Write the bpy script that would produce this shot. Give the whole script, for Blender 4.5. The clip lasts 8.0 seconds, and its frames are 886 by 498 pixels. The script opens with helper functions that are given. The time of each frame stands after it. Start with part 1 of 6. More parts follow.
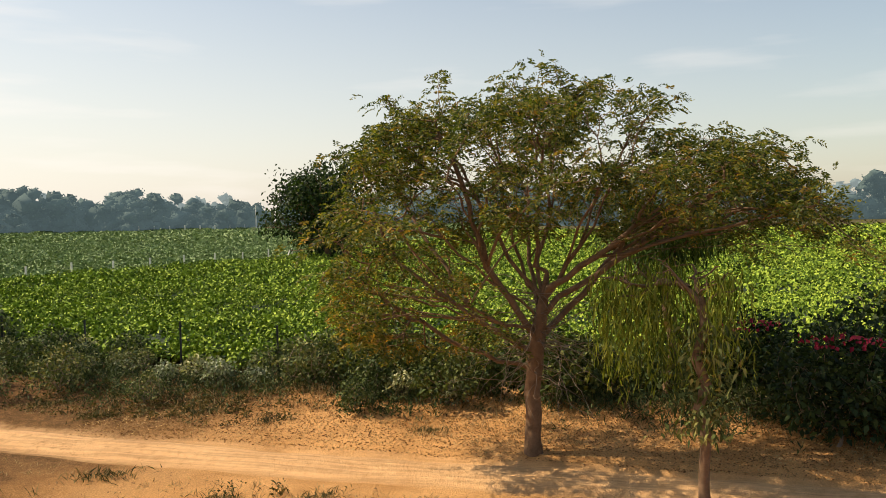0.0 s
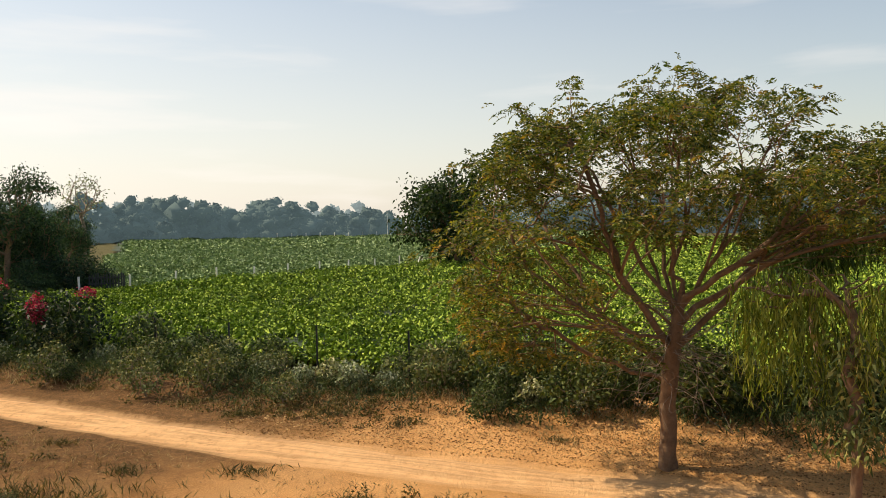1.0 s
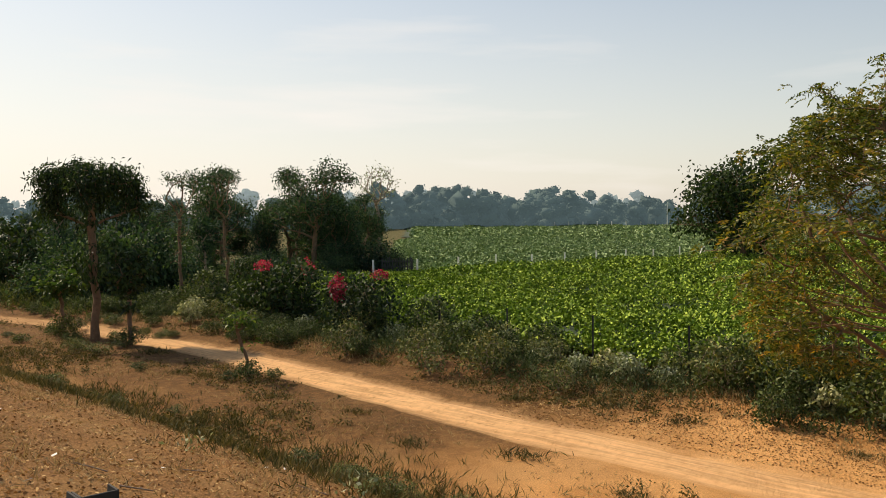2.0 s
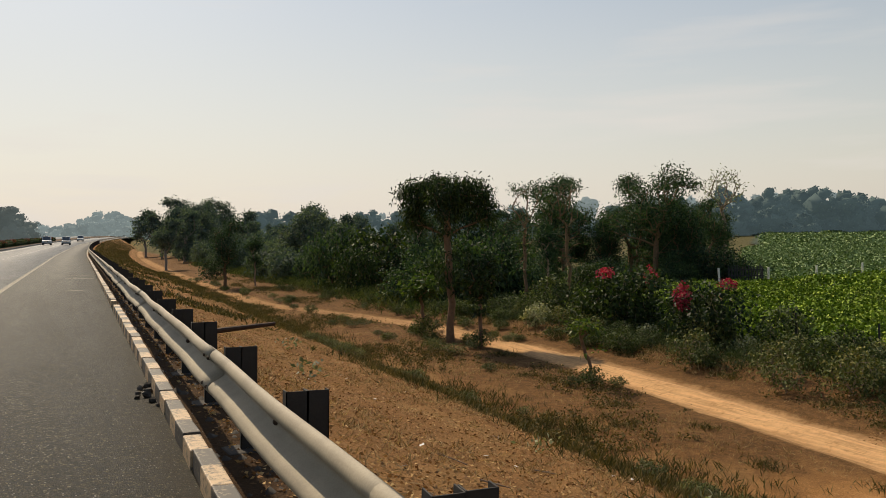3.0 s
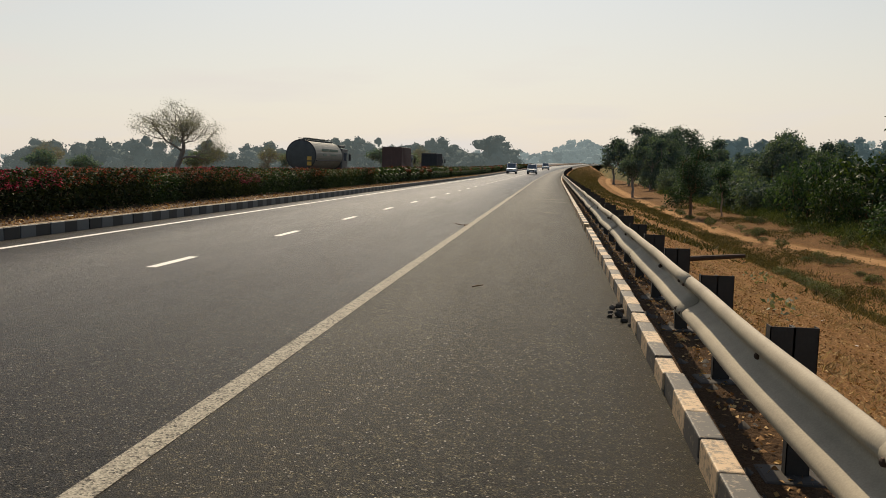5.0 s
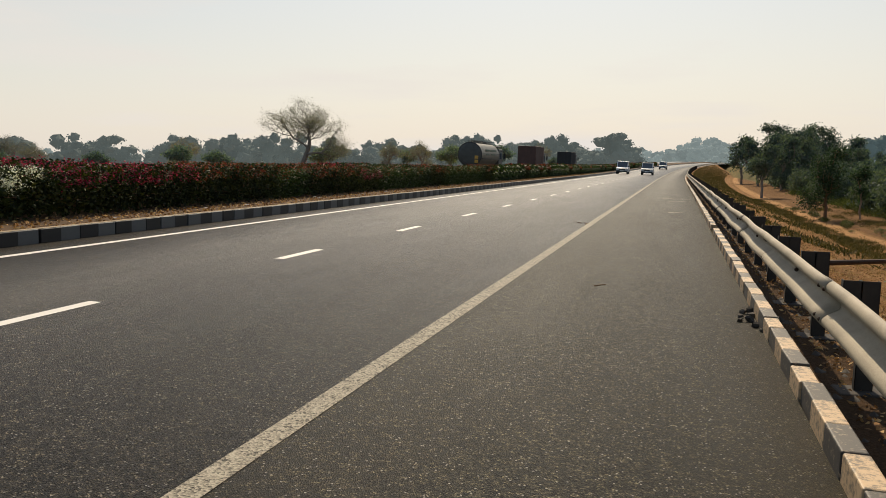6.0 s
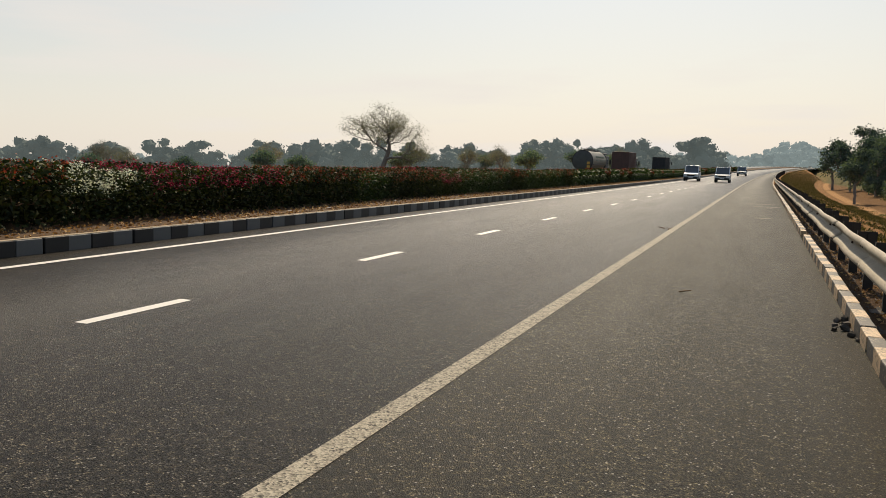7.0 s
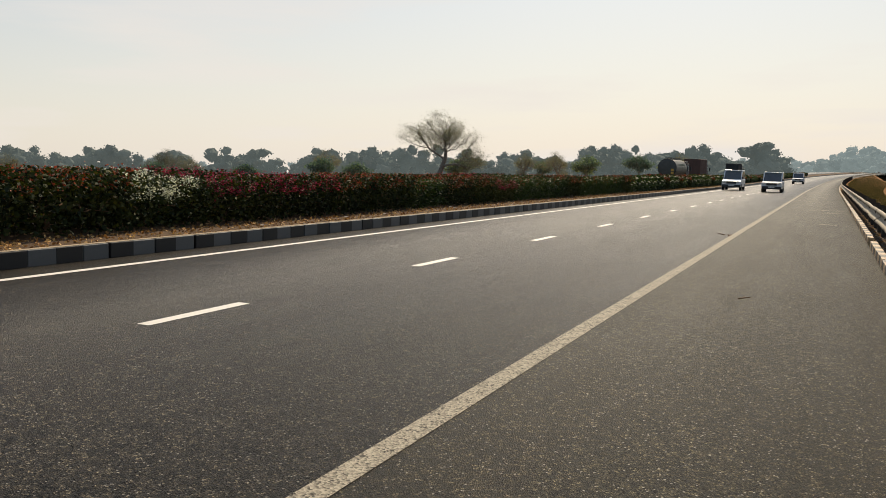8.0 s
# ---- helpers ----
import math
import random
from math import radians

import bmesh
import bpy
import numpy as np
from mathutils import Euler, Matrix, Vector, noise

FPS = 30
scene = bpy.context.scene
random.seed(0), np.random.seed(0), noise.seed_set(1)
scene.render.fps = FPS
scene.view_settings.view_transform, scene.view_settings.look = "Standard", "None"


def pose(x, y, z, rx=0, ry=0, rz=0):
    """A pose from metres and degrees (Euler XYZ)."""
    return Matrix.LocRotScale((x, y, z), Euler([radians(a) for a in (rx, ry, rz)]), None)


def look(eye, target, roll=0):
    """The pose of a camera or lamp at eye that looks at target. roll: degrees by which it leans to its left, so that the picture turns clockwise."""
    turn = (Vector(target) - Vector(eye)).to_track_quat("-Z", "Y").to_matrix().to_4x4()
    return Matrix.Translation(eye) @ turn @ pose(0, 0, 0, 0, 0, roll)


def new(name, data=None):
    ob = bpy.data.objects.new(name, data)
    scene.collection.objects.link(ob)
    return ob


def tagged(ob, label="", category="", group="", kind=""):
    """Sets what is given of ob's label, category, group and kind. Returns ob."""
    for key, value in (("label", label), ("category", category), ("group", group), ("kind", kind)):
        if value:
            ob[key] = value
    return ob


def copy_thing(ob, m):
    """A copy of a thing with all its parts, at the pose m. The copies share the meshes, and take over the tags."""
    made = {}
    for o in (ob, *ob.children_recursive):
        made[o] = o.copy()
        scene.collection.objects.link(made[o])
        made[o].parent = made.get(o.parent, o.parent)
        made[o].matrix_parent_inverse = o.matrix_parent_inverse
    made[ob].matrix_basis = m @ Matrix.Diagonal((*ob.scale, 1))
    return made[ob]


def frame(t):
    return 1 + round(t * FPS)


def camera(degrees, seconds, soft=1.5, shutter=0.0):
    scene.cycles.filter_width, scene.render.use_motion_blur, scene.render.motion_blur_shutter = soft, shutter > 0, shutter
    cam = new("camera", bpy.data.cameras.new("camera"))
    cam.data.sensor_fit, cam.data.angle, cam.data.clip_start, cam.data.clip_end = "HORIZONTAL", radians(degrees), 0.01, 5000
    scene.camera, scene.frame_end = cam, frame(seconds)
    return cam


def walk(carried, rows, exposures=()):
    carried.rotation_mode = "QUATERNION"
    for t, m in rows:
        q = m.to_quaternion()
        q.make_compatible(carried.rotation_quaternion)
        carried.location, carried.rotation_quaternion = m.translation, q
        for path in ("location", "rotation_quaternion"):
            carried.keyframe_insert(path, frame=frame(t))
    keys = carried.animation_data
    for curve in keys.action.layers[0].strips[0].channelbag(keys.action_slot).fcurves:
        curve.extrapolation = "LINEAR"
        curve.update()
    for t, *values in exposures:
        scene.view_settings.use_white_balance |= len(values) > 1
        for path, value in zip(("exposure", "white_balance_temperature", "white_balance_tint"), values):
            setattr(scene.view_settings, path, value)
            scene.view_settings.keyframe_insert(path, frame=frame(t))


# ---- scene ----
cam = camera(55.71, 8.0, soft=0.85)
PATH = [
    (0.0, pose(0.225, -0.270, 1.626, 87.877, 1.127, -73.887)),
    (0.5, pose(0.221, -0.256, 1.629, 88.293, 1.089, -70.857)),
    (1.0, pose(0.211, -0.230, 1.639, 88.529, 1.189, -65.119)),
    (1.2, pose(0.221, -0.216, 1.642, 88.559, 0.957, -62.399)),
    (2.3, pose(0.213, -0.154, 1.661, 88.205, 0.904, -38.931)),
    (2.5, pose(0.202, -0.135, 1.658, 88.579, 1.202, -33.943)),
    (3.0, pose(0.134, -0.102, 1.671, 88.920, 1.220, -23.501)),
    (3.5, pose(0.053, -0.040, 1.653, 86.954, 1.142, -12.069)),
    (4.0, pose(0.061, 0.008, 1.656, 85.009, 1.416, -2.592)),
    (4.5, pose(0.058, 0.000, 1.649, 84.645, 1.026, 3.076)),
    (5.0, pose(0.033, -0.007, 1.642, 84.501, 0.394, 7.487)),
    (6.3, pose(-0.047, -0.002, 1.630, 84.312, 0.137, 17.373)),
    (6.5, pose(-0.059, 0.003, 1.627, 84.331, 0.284, 18.379)),
    (7.0, pose(-0.073, -0.010, 1.611, 84.652, -0.111, 20.854)),
    (7.5, pose(-0.057, -0.017, 1.594, 84.805, -0.089, 23.189)),
    (8.0, pose(-0.034, -0.023, 1.592, 85.129, 0.082, 24.705)),
]
walk(cam, PATH, exposures=[(0.0, 0.29, 6850, 10), (1.2, 0.27, 6850, 10), (2.5, -0.06, 6850, 10), (3.0, -0.24, 6850, 10), (3.5, -0.17, 6850, 10), (4.5, -0.25, 6850, 10), (6.5, -0.12, 6850, 10), (8.0, -0.10, 6850, 10)])

# ---- light ----
SUN_AZ, SUN_EL = 8.0, 44.0          # degrees left of the road's direction, above the horizon
world = bpy.data.worlds.new("sky")
scene.world = world
world.use_nodes = True
wn, wl = world.node_tree.nodes, world.node_tree.links
wn.clear()
sky = wn.new("ShaderNodeTexSky")
sky.sky_type, sky.sun_disc = "NISHITA", False
sky.sun_elevation, sky.sun_rotation = radians(SUN_EL), radians(360 - SUN_AZ)
sky.altitude, sky.air_density, sky.dust_density, sky.ozone_density = 50, 1.3, 1.3, 1.6
background = wn.new("ShaderNodeBackground")
background.inputs["Strength"].default_value = 0.107
wout = wn.new("ShaderNodeOutputWorld")
# haze whitens the sky towards the horizon, with thin cloud streaks in it
w_dir = wn.new("ShaderNodeTexCoord")
w_sep = wn.new("ShaderNodeSeparateXYZ")
wl.new(w_dir.outputs["Generated"], w_sep.inputs[0])
w_haze = wn.new("ShaderNodeMapRange")
wl.new(w_sep.outputs["Z"], w_haze.inputs[0])
for w_i, w_v in ((1, 0.0), (2, 0.42), (3, 0.84), (4, 0.05)):
    w_haze.inputs[w_i].default_value = w_v
w_map = wn.new("ShaderNodeMapping")
w_map.inputs["Scale"].default_value = (2.2, 2.2, 17.0)
w_map.inputs["Rotation"].default_value = (0.05, 0.03, 0.2)
wl.new(w_dir.outputs["Generated"], w_map.inputs[0])
w_noise = wn.new("ShaderNodeTexNoise")
w_noise.inputs["Scale"].default_value, w_noise.inputs["Detail"].default_value = 1.3, 5.0
wl.new(w_map.outputs[0], w_noise.inputs["Vector"])
w_cloud = wn.new("ShaderNodeMapRange")
wl.new(w_noise.outputs["Fac"], w_cloud.inputs[0])
for w_i, w_v in ((1, 0.52), (2, 0.75), (3, 0.0), (4, 0.30)):
    w_cloud.inputs[w_i].default_value = w_v
# the haze is thickest towards the sun
w_dot = wn.new("ShaderNodeVectorMath")
w_dot.operation = "DOT_PRODUCT"
wl.new(w_dir.outputs["Generated"], w_dot.inputs[0])
w_dot.inputs[1].default_value = (-math.sin(radians(SUN_AZ)), math.cos(radians(SUN_AZ)), 0.0)
w_side = wn.new("ShaderNodeMapRange")
wl.new(w_dot.outputs["Value"], w_side.inputs[0])
for w_i, w_v in ((1, -0.4), (2, 0.85), (3, 0.28), (4, 1.0)):
    w_side.inputs[w_i].default_value = w_v
w_thick = wn.new("ShaderNodeMath")
w_thick.operation = "MULTIPLY"
wl.new(w_haze.outputs[0], w_thick.inputs[0])
wl.new(w_side.outputs[0], w_thick.inputs[1])
w_sum = wn.new("ShaderNodeMath")
w_sum.operation, w_sum.use_clamp = "ADD", True
wl.new(w_thick.outputs[0], w_sum.inputs[0])
wl.new(w_cloud.outputs[0], w_sum.inputs[1])
w_mix = wn.new("ShaderNodeMix")
w_mix.data_type = "RGBA"
w_mix.inputs[7].default_value = (8.35, 7.98, 7.70, 1.0)
wl.new(w_sum.outputs[0], w_mix.inputs[0])
wl.new(sky.outputs[0], w_mix.inputs[6])
wl.new(w_mix.outputs[2], background.inputs["Color"])
wl.new(background.outputs[0], wout.inputs["Surface"])
sun_data = bpy.data.lights.new("sun", "SUN")
sun_data.energy, sun_data.angle, sun_data.color = 5.0, radians(0.7), (1.0, 0.86, 0.66)
sun = new("sun", sun_data)
sun_dir = Vector((-math.sin(radians(SUN_AZ)) * math.cos(radians(SUN_EL)), math.cos(radians(SUN_AZ)) * math.cos(radians(SUN_EL)), math.sin(radians(SUN_EL))))
sun.matrix_world = look(sun_dir * 60, (0, 0, 0))


# ---- materials ----
def nodes_of(name):
    m = bpy.data.materials.new(name)
    m.use_nodes = True
    t = m.node_tree
    t.nodes.clear()
    return m, t


def node(t, kind, inputs=(), operation="", blend_type=""):
    n = t.nodes.new(kind)
    if operation:
        n.operation = operation
    if blend_type:
        n.data_type, n.blend_type = "RGBA", blend_type
    for key, value in dict(inputs).items():
        if isinstance(value, bpy.types.NodeSocket):
            t.links.new(value, n.inputs[key])
        else:
            n.inputs[key].default_value = value
    return n


def ramp(t, fac, stops):
    n = node(t, "ShaderNodeValToRGB", {"Fac": fac})
    e = n.color_ramp.elements
    while len(e) < len(stops):
        e.new(0.5)
    for el, (pos, col) in zip(e, stops):
        el.position, el.color = pos, (*col, 1) if len(col) == 3 else col
    return n.outputs["Color"]


def mix(t, fac, a, b, mode="MIX"):
    n = node(t, "ShaderNodeMix", blend_type=mode)
    for key, value in ((0, fac), (6, a), (7, b)):
        if isinstance(value, bpy.types.NodeSocket):
            t.links.new(value, n.inputs[key])
        else:
            n.inputs[key].default_value = (*value, 1) if isinstance(value, tuple) and len(value) == 3 else value
    return n.outputs[2]


def math_node(t, op, a, b=0.0, clamp=False):
    n = node(t, "ShaderNodeMath", {0: a, 1: b}, operation=op)
    n.use_clamp = clamp
    return n.outputs[0]


def noise_tex(t, vec, scale, detail=4.0, rough=0.6):
    return node(t, "ShaderNodeTexNoise", {"Vector": vec, "Scale": scale, "Detail": detail, "Roughness": rough}).outputs["Fac"]


def finish(t, color, rough, bump=None, strength=0.4, distance=0.02, metallic=0.0, spec=0.5):
    b = node(t, "ShaderNodeBsdfPrincipled", {"Base Color": color, "Roughness": rough, "Metallic": metallic, "Specular IOR Level": spec})
    if bump is not None:
        bn = node(t, "ShaderNodeBump", {"Height": bump, "Strength": strength, "Distance": distance})
        t.links.new(bn.outputs[0], b.inputs["Normal"])
    o = node(t, "ShaderNodeOutputMaterial")
    t.links.new(b.outputs[0], o.inputs[0])
    return b


def where(t):
    return node(t, "ShaderNodeTexCoord").outputs["Object"]


def plain(name, col, rough=0.6, metallic=0.0, scale=6.0, vary=0.35, fine=60.0, bump=0.25, spec=0.5):
    """A surface with stains at one scale and grain at another."""
    m, t = nodes_of(name)
    v = where(t)
    big, small = noise_tex(t, v, scale), noise_tex(t, v, fine, 3.0)
    lo = tuple(c * (1 - vary) for c in col)
    hi = tuple(min(1, c * (1 + vary)) for c in col)
    c1 = ramp(t, big, [(0.3, lo), (0.7, hi)])
    c2 = mix(t, 0.35, c1, ramp(t, small, [(0.3, tuple(c * 0.6 for c in col)), (0.7, hi)]))
    finish(t, c2, rough, small, bump, 0.005, metallic, spec)
    return m


def foliage(name, dark, mid, light, gloss=0.45, through_light=0.35, glow_tint=(1.5, 1.6, 0.6)):
    """Leaves that differ one from another and let some light through."""
    m, t = nodes_of(name)
    r = node(t, "ShaderNodeNewGeometry").outputs["Random Per Island"]
    patch = noise_tex(t, where(t), 0.8, 3.0)
    f = math_node(t, "ADD", math_node(t, "MULTIPLY", r, 0.65), math_node(t, "MULTIPLY", patch, 0.4))
    col = ramp(t, f, [(0.2, dark), (0.5, mid), (0.85, light)])
    own = node(t, "ShaderNodeObjectInfo").outputs["Random"]      # no two plants of one tone
    col = mix(t, 1.0, col, ramp(t, own, [(0.0, (0.72, 0.76, 0.85)), (0.35, (0.95, 1.0, 1.0)), (0.7, (1.06, 1.05, 0.95)), (1.0, (1.25, 1.16, 0.95))]), "MULTIPLY")
    b = node(t, "ShaderNodeBsdfPrincipled", {"Base Color": col, "Roughness": gloss, "Specular IOR Level": 0.22})
    tr = node(t, "ShaderNodeBsdfTranslucent", {"Color": mix(t, 1.0, col, glow_tint, "MULTIPLY")})
    mx = node(t, "ShaderNodeMixShader", {0: through_light})
    t.links.new(b.outputs[0], mx.inputs[1])
    t.links.new(tr.outputs[0], mx.inputs[2])
    t.links.new(mx.outputs[0], node(t, "ShaderNodeOutputMaterial").inputs[0])
    return m


def asphalt(name, col, rough, speck, shine, dust_from=None):
    m, t = nodes_of(name)
    v = where(t)
    stretched = node(t, "ShaderNodeMapping", {"Vector": v, "Scale": (1.0, 0.12, 1.0)}).outputs[0]
    wear = noise_tex(t, stretched, 1.6, 4.0)
    blot = noise_tex(t, v, 0.5, 3.0)
    cell = node(t, "ShaderNodeTexVoronoi", {"Vector": v, "Scale": 130.0})
    stone = cell.outputs["Color"]
    grey = node(t, "ShaderNodeSeparateColor", {0: stone}).outputs[0]
    base = ramp(t, wear, [(0.3, tuple(c * 0.85 for c in col)), (0.7, tuple(c * 1.15 for c in col))])
    base = mix(t, 0.3, base, ramp(t, blot, [(0.35, tuple(c * 0.8 for c in col)), (0.65, tuple(c * 1.2 for c in col))]))
    grains = ramp(t, grey, [(0.0, (0.25, 0.25, 0.25)), (0.5, (0.8, 0.8, 0.8)), (0.86, (1.5, 1.5, 1.5)), (0.95, (speck, speck, speck * 0.92))])
    base = mix(t, 1.0, base, grains, "MULTIPLY")
    coarse = node(t, "ShaderNodeSeparateColor", {0: node(t, "ShaderNodeTexVoronoi", {"Vector": v, "Scale": 38.0}).outputs["Color"]}).outputs[0]
    base = mix(t, 1.0, base, ramp(t, coarse, [(0.1, (0.40, 0.40, 0.40)), (0.6, (1.0, 1.0, 1.0)), (0.95, (2.1, 2.05, 1.9))]), "MULTIPLY")
    patchy = noise_tex(t, v, 7.0, 3.0, 0.7)
    base = mix(t, 1.0, base, ramp(t, patchy, [(0.3, (0.80, 0.80, 0.80)), (0.7, (1.2, 1.18, 1.14))]), "MULTIPLY")
    chips = node(t, "ShaderNodeTexVoronoi", {"Vector": v, "Scale": 48.0})
    chip = math_node(t, "MULTIPLY", math_node(t, "GREATER_THAN", node(t, "ShaderNodeSeparateColor", {0: chips.outputs["Color"]}).outputs[1], 0.90), math_node(t, "LESS_THAN", chips.outputs["Distance"], 0.30))
    base = mix(t, math_node(t, "MULTIPLY", chip, 0.75), base, (0.50, 0.46, 0.38))
    if dust_from is not None:                   # dust blown against the kerb, in ragged tongues
        side = math_node(t, "ADD", node(t, "ShaderNodeSeparateXYZ", {0: v}).outputs[0], math_node(t, "MULTIPLY", math_node(t, "SUBTRACT", noise_tex(t, stretched, 5.0, 5.0, 0.7), 0.5), 0.9))
        dust = node(t, "ShaderNodeMapRange", {0: side, 1: dust_from, 2: 0.9, 3: 0.0, 4: 0.32}).outputs[0]
        near_only = node(t, "ShaderNodeMapRange", {0: node(t, "ShaderNodeSeparateXYZ", {0: v}).outputs[1], 1: 78.0, 2: 84.0, 3: 1.0, 4: 0.0}).outputs[0]
        base = mix(t, math_node(t, "MULTIPLY", dust, near_only), base, (0.095, 0.078, 0.048))
    rr = node(t, "ShaderNodeMapRange", {0: wear, 1: 0.3, 2: 0.7, 3: rough + 0.03, 4: rough - 0.03}).outputs[0]
    rr = math_node(t, "ADD", rr, math_node(t, "MULTIPLY", math_node(t, "SUBTRACT", coarse, 0.5), 0.12))
    finish(t, base, rr, cell.outputs["Distance"], 0.9, 0.010, 0.0, shine)
    return m


def worn_paint(name, col, under, keep=0.42):
    m, t = nodes_of(name)
    v = where(t)
    n1, n2 = noise_tex(t, v, 24.0, 5.0, 0.7), noise_tex(t, v, 3.0, 3.0)
    f = math_node(t, "ADD", math_node(t, "MULTIPLY", n1, 0.7), math_node(t, "MULTIPLY", n2, 0.3))
    c = ramp(t, f, [(keep - 0.04, under), (keep + 0.05, col), (0.75, tuple(min(1, x * 1.15) for x in col))])
    finish(t, c, 0.6, n1, 0.3, 0.003)
    return m


def road_line(name, col, under):
    """Paint worn down to the stones of the surface under it."""
    m, t = nodes_of(name)
    v = where(t)
    cell = node(t, "ShaderNodeTexVoronoi", {"Vector": v, "Scale": 75.0})
    r = node(t, "ShaderNodeSeparateColor", {0: cell.outputs["Color"]}).outputs[0]
    n = noise_tex(t, v, 9.0, 5.0, 0.7)
    f = math_node(t, "ADD", math_node(t, "MULTIPLY", r, 0.55), math_node(t, "MULTIPLY", n, 0.6))
    c = ramp(t, f, [(0.30, under), (0.46, tuple(x * 0.75 for x in col)), (0.78, tuple(min(1, x * 1.35) for x in col))])
    finish(t, c, 0.7, cell.outputs["Distance"], 0.7, 0.006, 0.0, 0.15)
    return m


def ground_material():
    """Bare earth: sandy wheel track, brown verge with litter, darker soil under the crop."""
    m, t = nodes_of("earth")
    v = where(t)
    sep = node(t, "ShaderNodeSeparateXYZ", {0: v})
    wob = math_node(t, "MULTIPLY", math_node(t, "SUBTRACT", noise_tex(t, v, 0.5, 5.0), 0.5), 0.6)
    ahead = node(t, "ShaderNodeMapRange", {0: sep.outputs[1], 1: 80.0, 2: 720.0, 3: 0.0, 4: 640.0}).outputs[0]
    aside = math_node(t, "SUBTRACT", sep.outputs[0], math_node(t, "MULTIPLY", math_node(t, "MULTIPLY", ahead, ahead), 1.5e-4))
    x = math_node(t, "ADD", aside, wob)
    big, mid_n, fine = noise_tex(t, v, 0.6, 5.0), noise_tex(t, v, 5.0, 5.0, 0.7), noise_tex(t, v, 38.0, 4.0, 0.7)
    earth = ramp(t, big, [(0.3, (0.11, 0.055, 0.025)), (0.5, (0.215, 0.112, 0.048)), (0.7, (0.37, 0.205, 0.09))])
    litter = ramp(t, mid_n, [(0.35, (0.085, 0.044, 0.018)), (0.6, (0.25, 0.13, 0.05)), (0.8, (0.42, 0.25, 0.105))])
    c = mix(t, 0.5, earth, litter)
    c = mix(t, 0.45, c, ramp(t, fine, [(0.3, (0.05, 0.027, 0.012)), (0.55, (0.29, 0.157, 0.066)), (0.75, (0.64, 0.42, 0.20))]))
    sand = mix(t, 0.4, ramp(t, mid_n, [(0.3, (0.62, 0.345, 0.155)), (0.7, (0.88, 0.55, 0.275))]), ramp(t, big, [(0.3, (0.58, 0.32, 0.135)), (0.7, (0.86, 0.52, 0.25))]))
    out_to = node(t, "ShaderNodeMapRange", {0: sep.outputs[1], 1: 8.0, 2: 28.0, 3: 14.7, 4: 16.3})
    back = node(t, "ShaderNodeMapRange", {0: sep.outputs[1], 1: 36.0, 2: 62.0, 3: 0.0, 4: 4.6})
    out_to.interpolation_type = back.interpolation_type = "SMOOTHSTEP"
    middle = math_node(t, "SUBTRACT", out_to.outputs[0], back.outputs[0])
    off = math_node(t, "ADD", math_node(t, "ABSOLUTE", math_node(t, "SUBTRACT", x, middle)), math_node(t, "MULTIPLY", math_node(t, "SUBTRACT", mid_n, 0.5), 0.9))
    on_track = node(t, "ShaderNodeMapRange", {0: off, 1: 0.55, 2: 1.05, 3: 1.0, 4: 0.0}).outputs[0]
    on_track = math_node(t, "MULTIPLY", on_track, node(t, "ShaderNodeMapRange", {0: mid_n, 1: 0.30, 2: 0.45, 3: 0.7, 4: 1.0}).outputs[0])
    flat_part = node(t, "ShaderNodeMapRange", {0: x, 1: 9.2, 2: 11.2, 3: 0.0, 4: 0.8}).outputs[0]
    bare_part = node(t, "ShaderNodeMapRange", {0: math_node(t, "ADD", sep.outputs[1], math_node(t, "MULTIPLY", wob, 8.0)), 1: 7.5, 2: 12.0, 3: 1.0, 4: 0.05}).outputs[0]
    # flat ground farther on: browner, with its self-shading against the sun painted in
    flat_shade = math_node(t, "MULTIPLY", flat_part, math_node(t, "SUBTRACT", 1.0, bare_part))
    c = mix(t, flat_shade, c, mix(t, 1.0, c, ramp(t, mid_n, [(0.35, (0.26, 0.26, 0.26)), (0.65, (0.68, 0.65, 0.60))]), "MULTIPLY"))
    c = mix(t, math_node(t, "MULTIPLY", flat_part, bare_part), c, ramp(t, big, [(0.3, (0.50, 0.245, 0.082)), (0.6, (0.80, 0.43, 0.165))]))
    c = mix(t, 0.35, c, mix(t, 1.0, c, ramp(t, fine, [(0.35, (0.3, 0.3, 0.3)), (0.65, (1.6, 1.6, 1.6))]), "MULTIPLY"))
    tread = noise_tex(t, node(t, "ShaderNodeMapping", {"Vector": v, "Scale": (1.0, 0.05, 1.0)}).outputs[0], 9.0, 4.0, 0.7)
    sand = mix(t, 0.5, sand, mix(t, 1.0, sand, ramp(t, tread, [(0.35, (0.5, 0.46, 0.42)), (0.6, (1.15, 1.15, 1.15))]), "MULTIPLY"))
    broken = node(t, "ShaderNodeMapRange", {0: math_node(t, "ADD", sep.outputs[1], math_node(t, "MULTIPLY", mid_n, 30.0)), 1: 38.0, 2: 62.0, 3: 1.0, 4: 0.35}).outputs[0]
    c = mix(t, math_node(t, "MULTIPLY", on_track, broken), c, sand)
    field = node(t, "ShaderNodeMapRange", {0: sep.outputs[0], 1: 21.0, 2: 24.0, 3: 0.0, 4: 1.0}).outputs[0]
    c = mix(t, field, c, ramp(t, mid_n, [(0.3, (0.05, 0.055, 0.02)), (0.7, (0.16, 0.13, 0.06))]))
    dry = node(t, "ShaderNodeMapRange", {0: big, 1: 0.48, 2: 0.62, 3: 0.0, 4: 0.5}).outputs[0]
    slope = node(t, "ShaderNodeMapRange", {0: aside, 1: 13.0, 2: 10.0, 3: 0.0, 4: 1.0}).outputs[0]
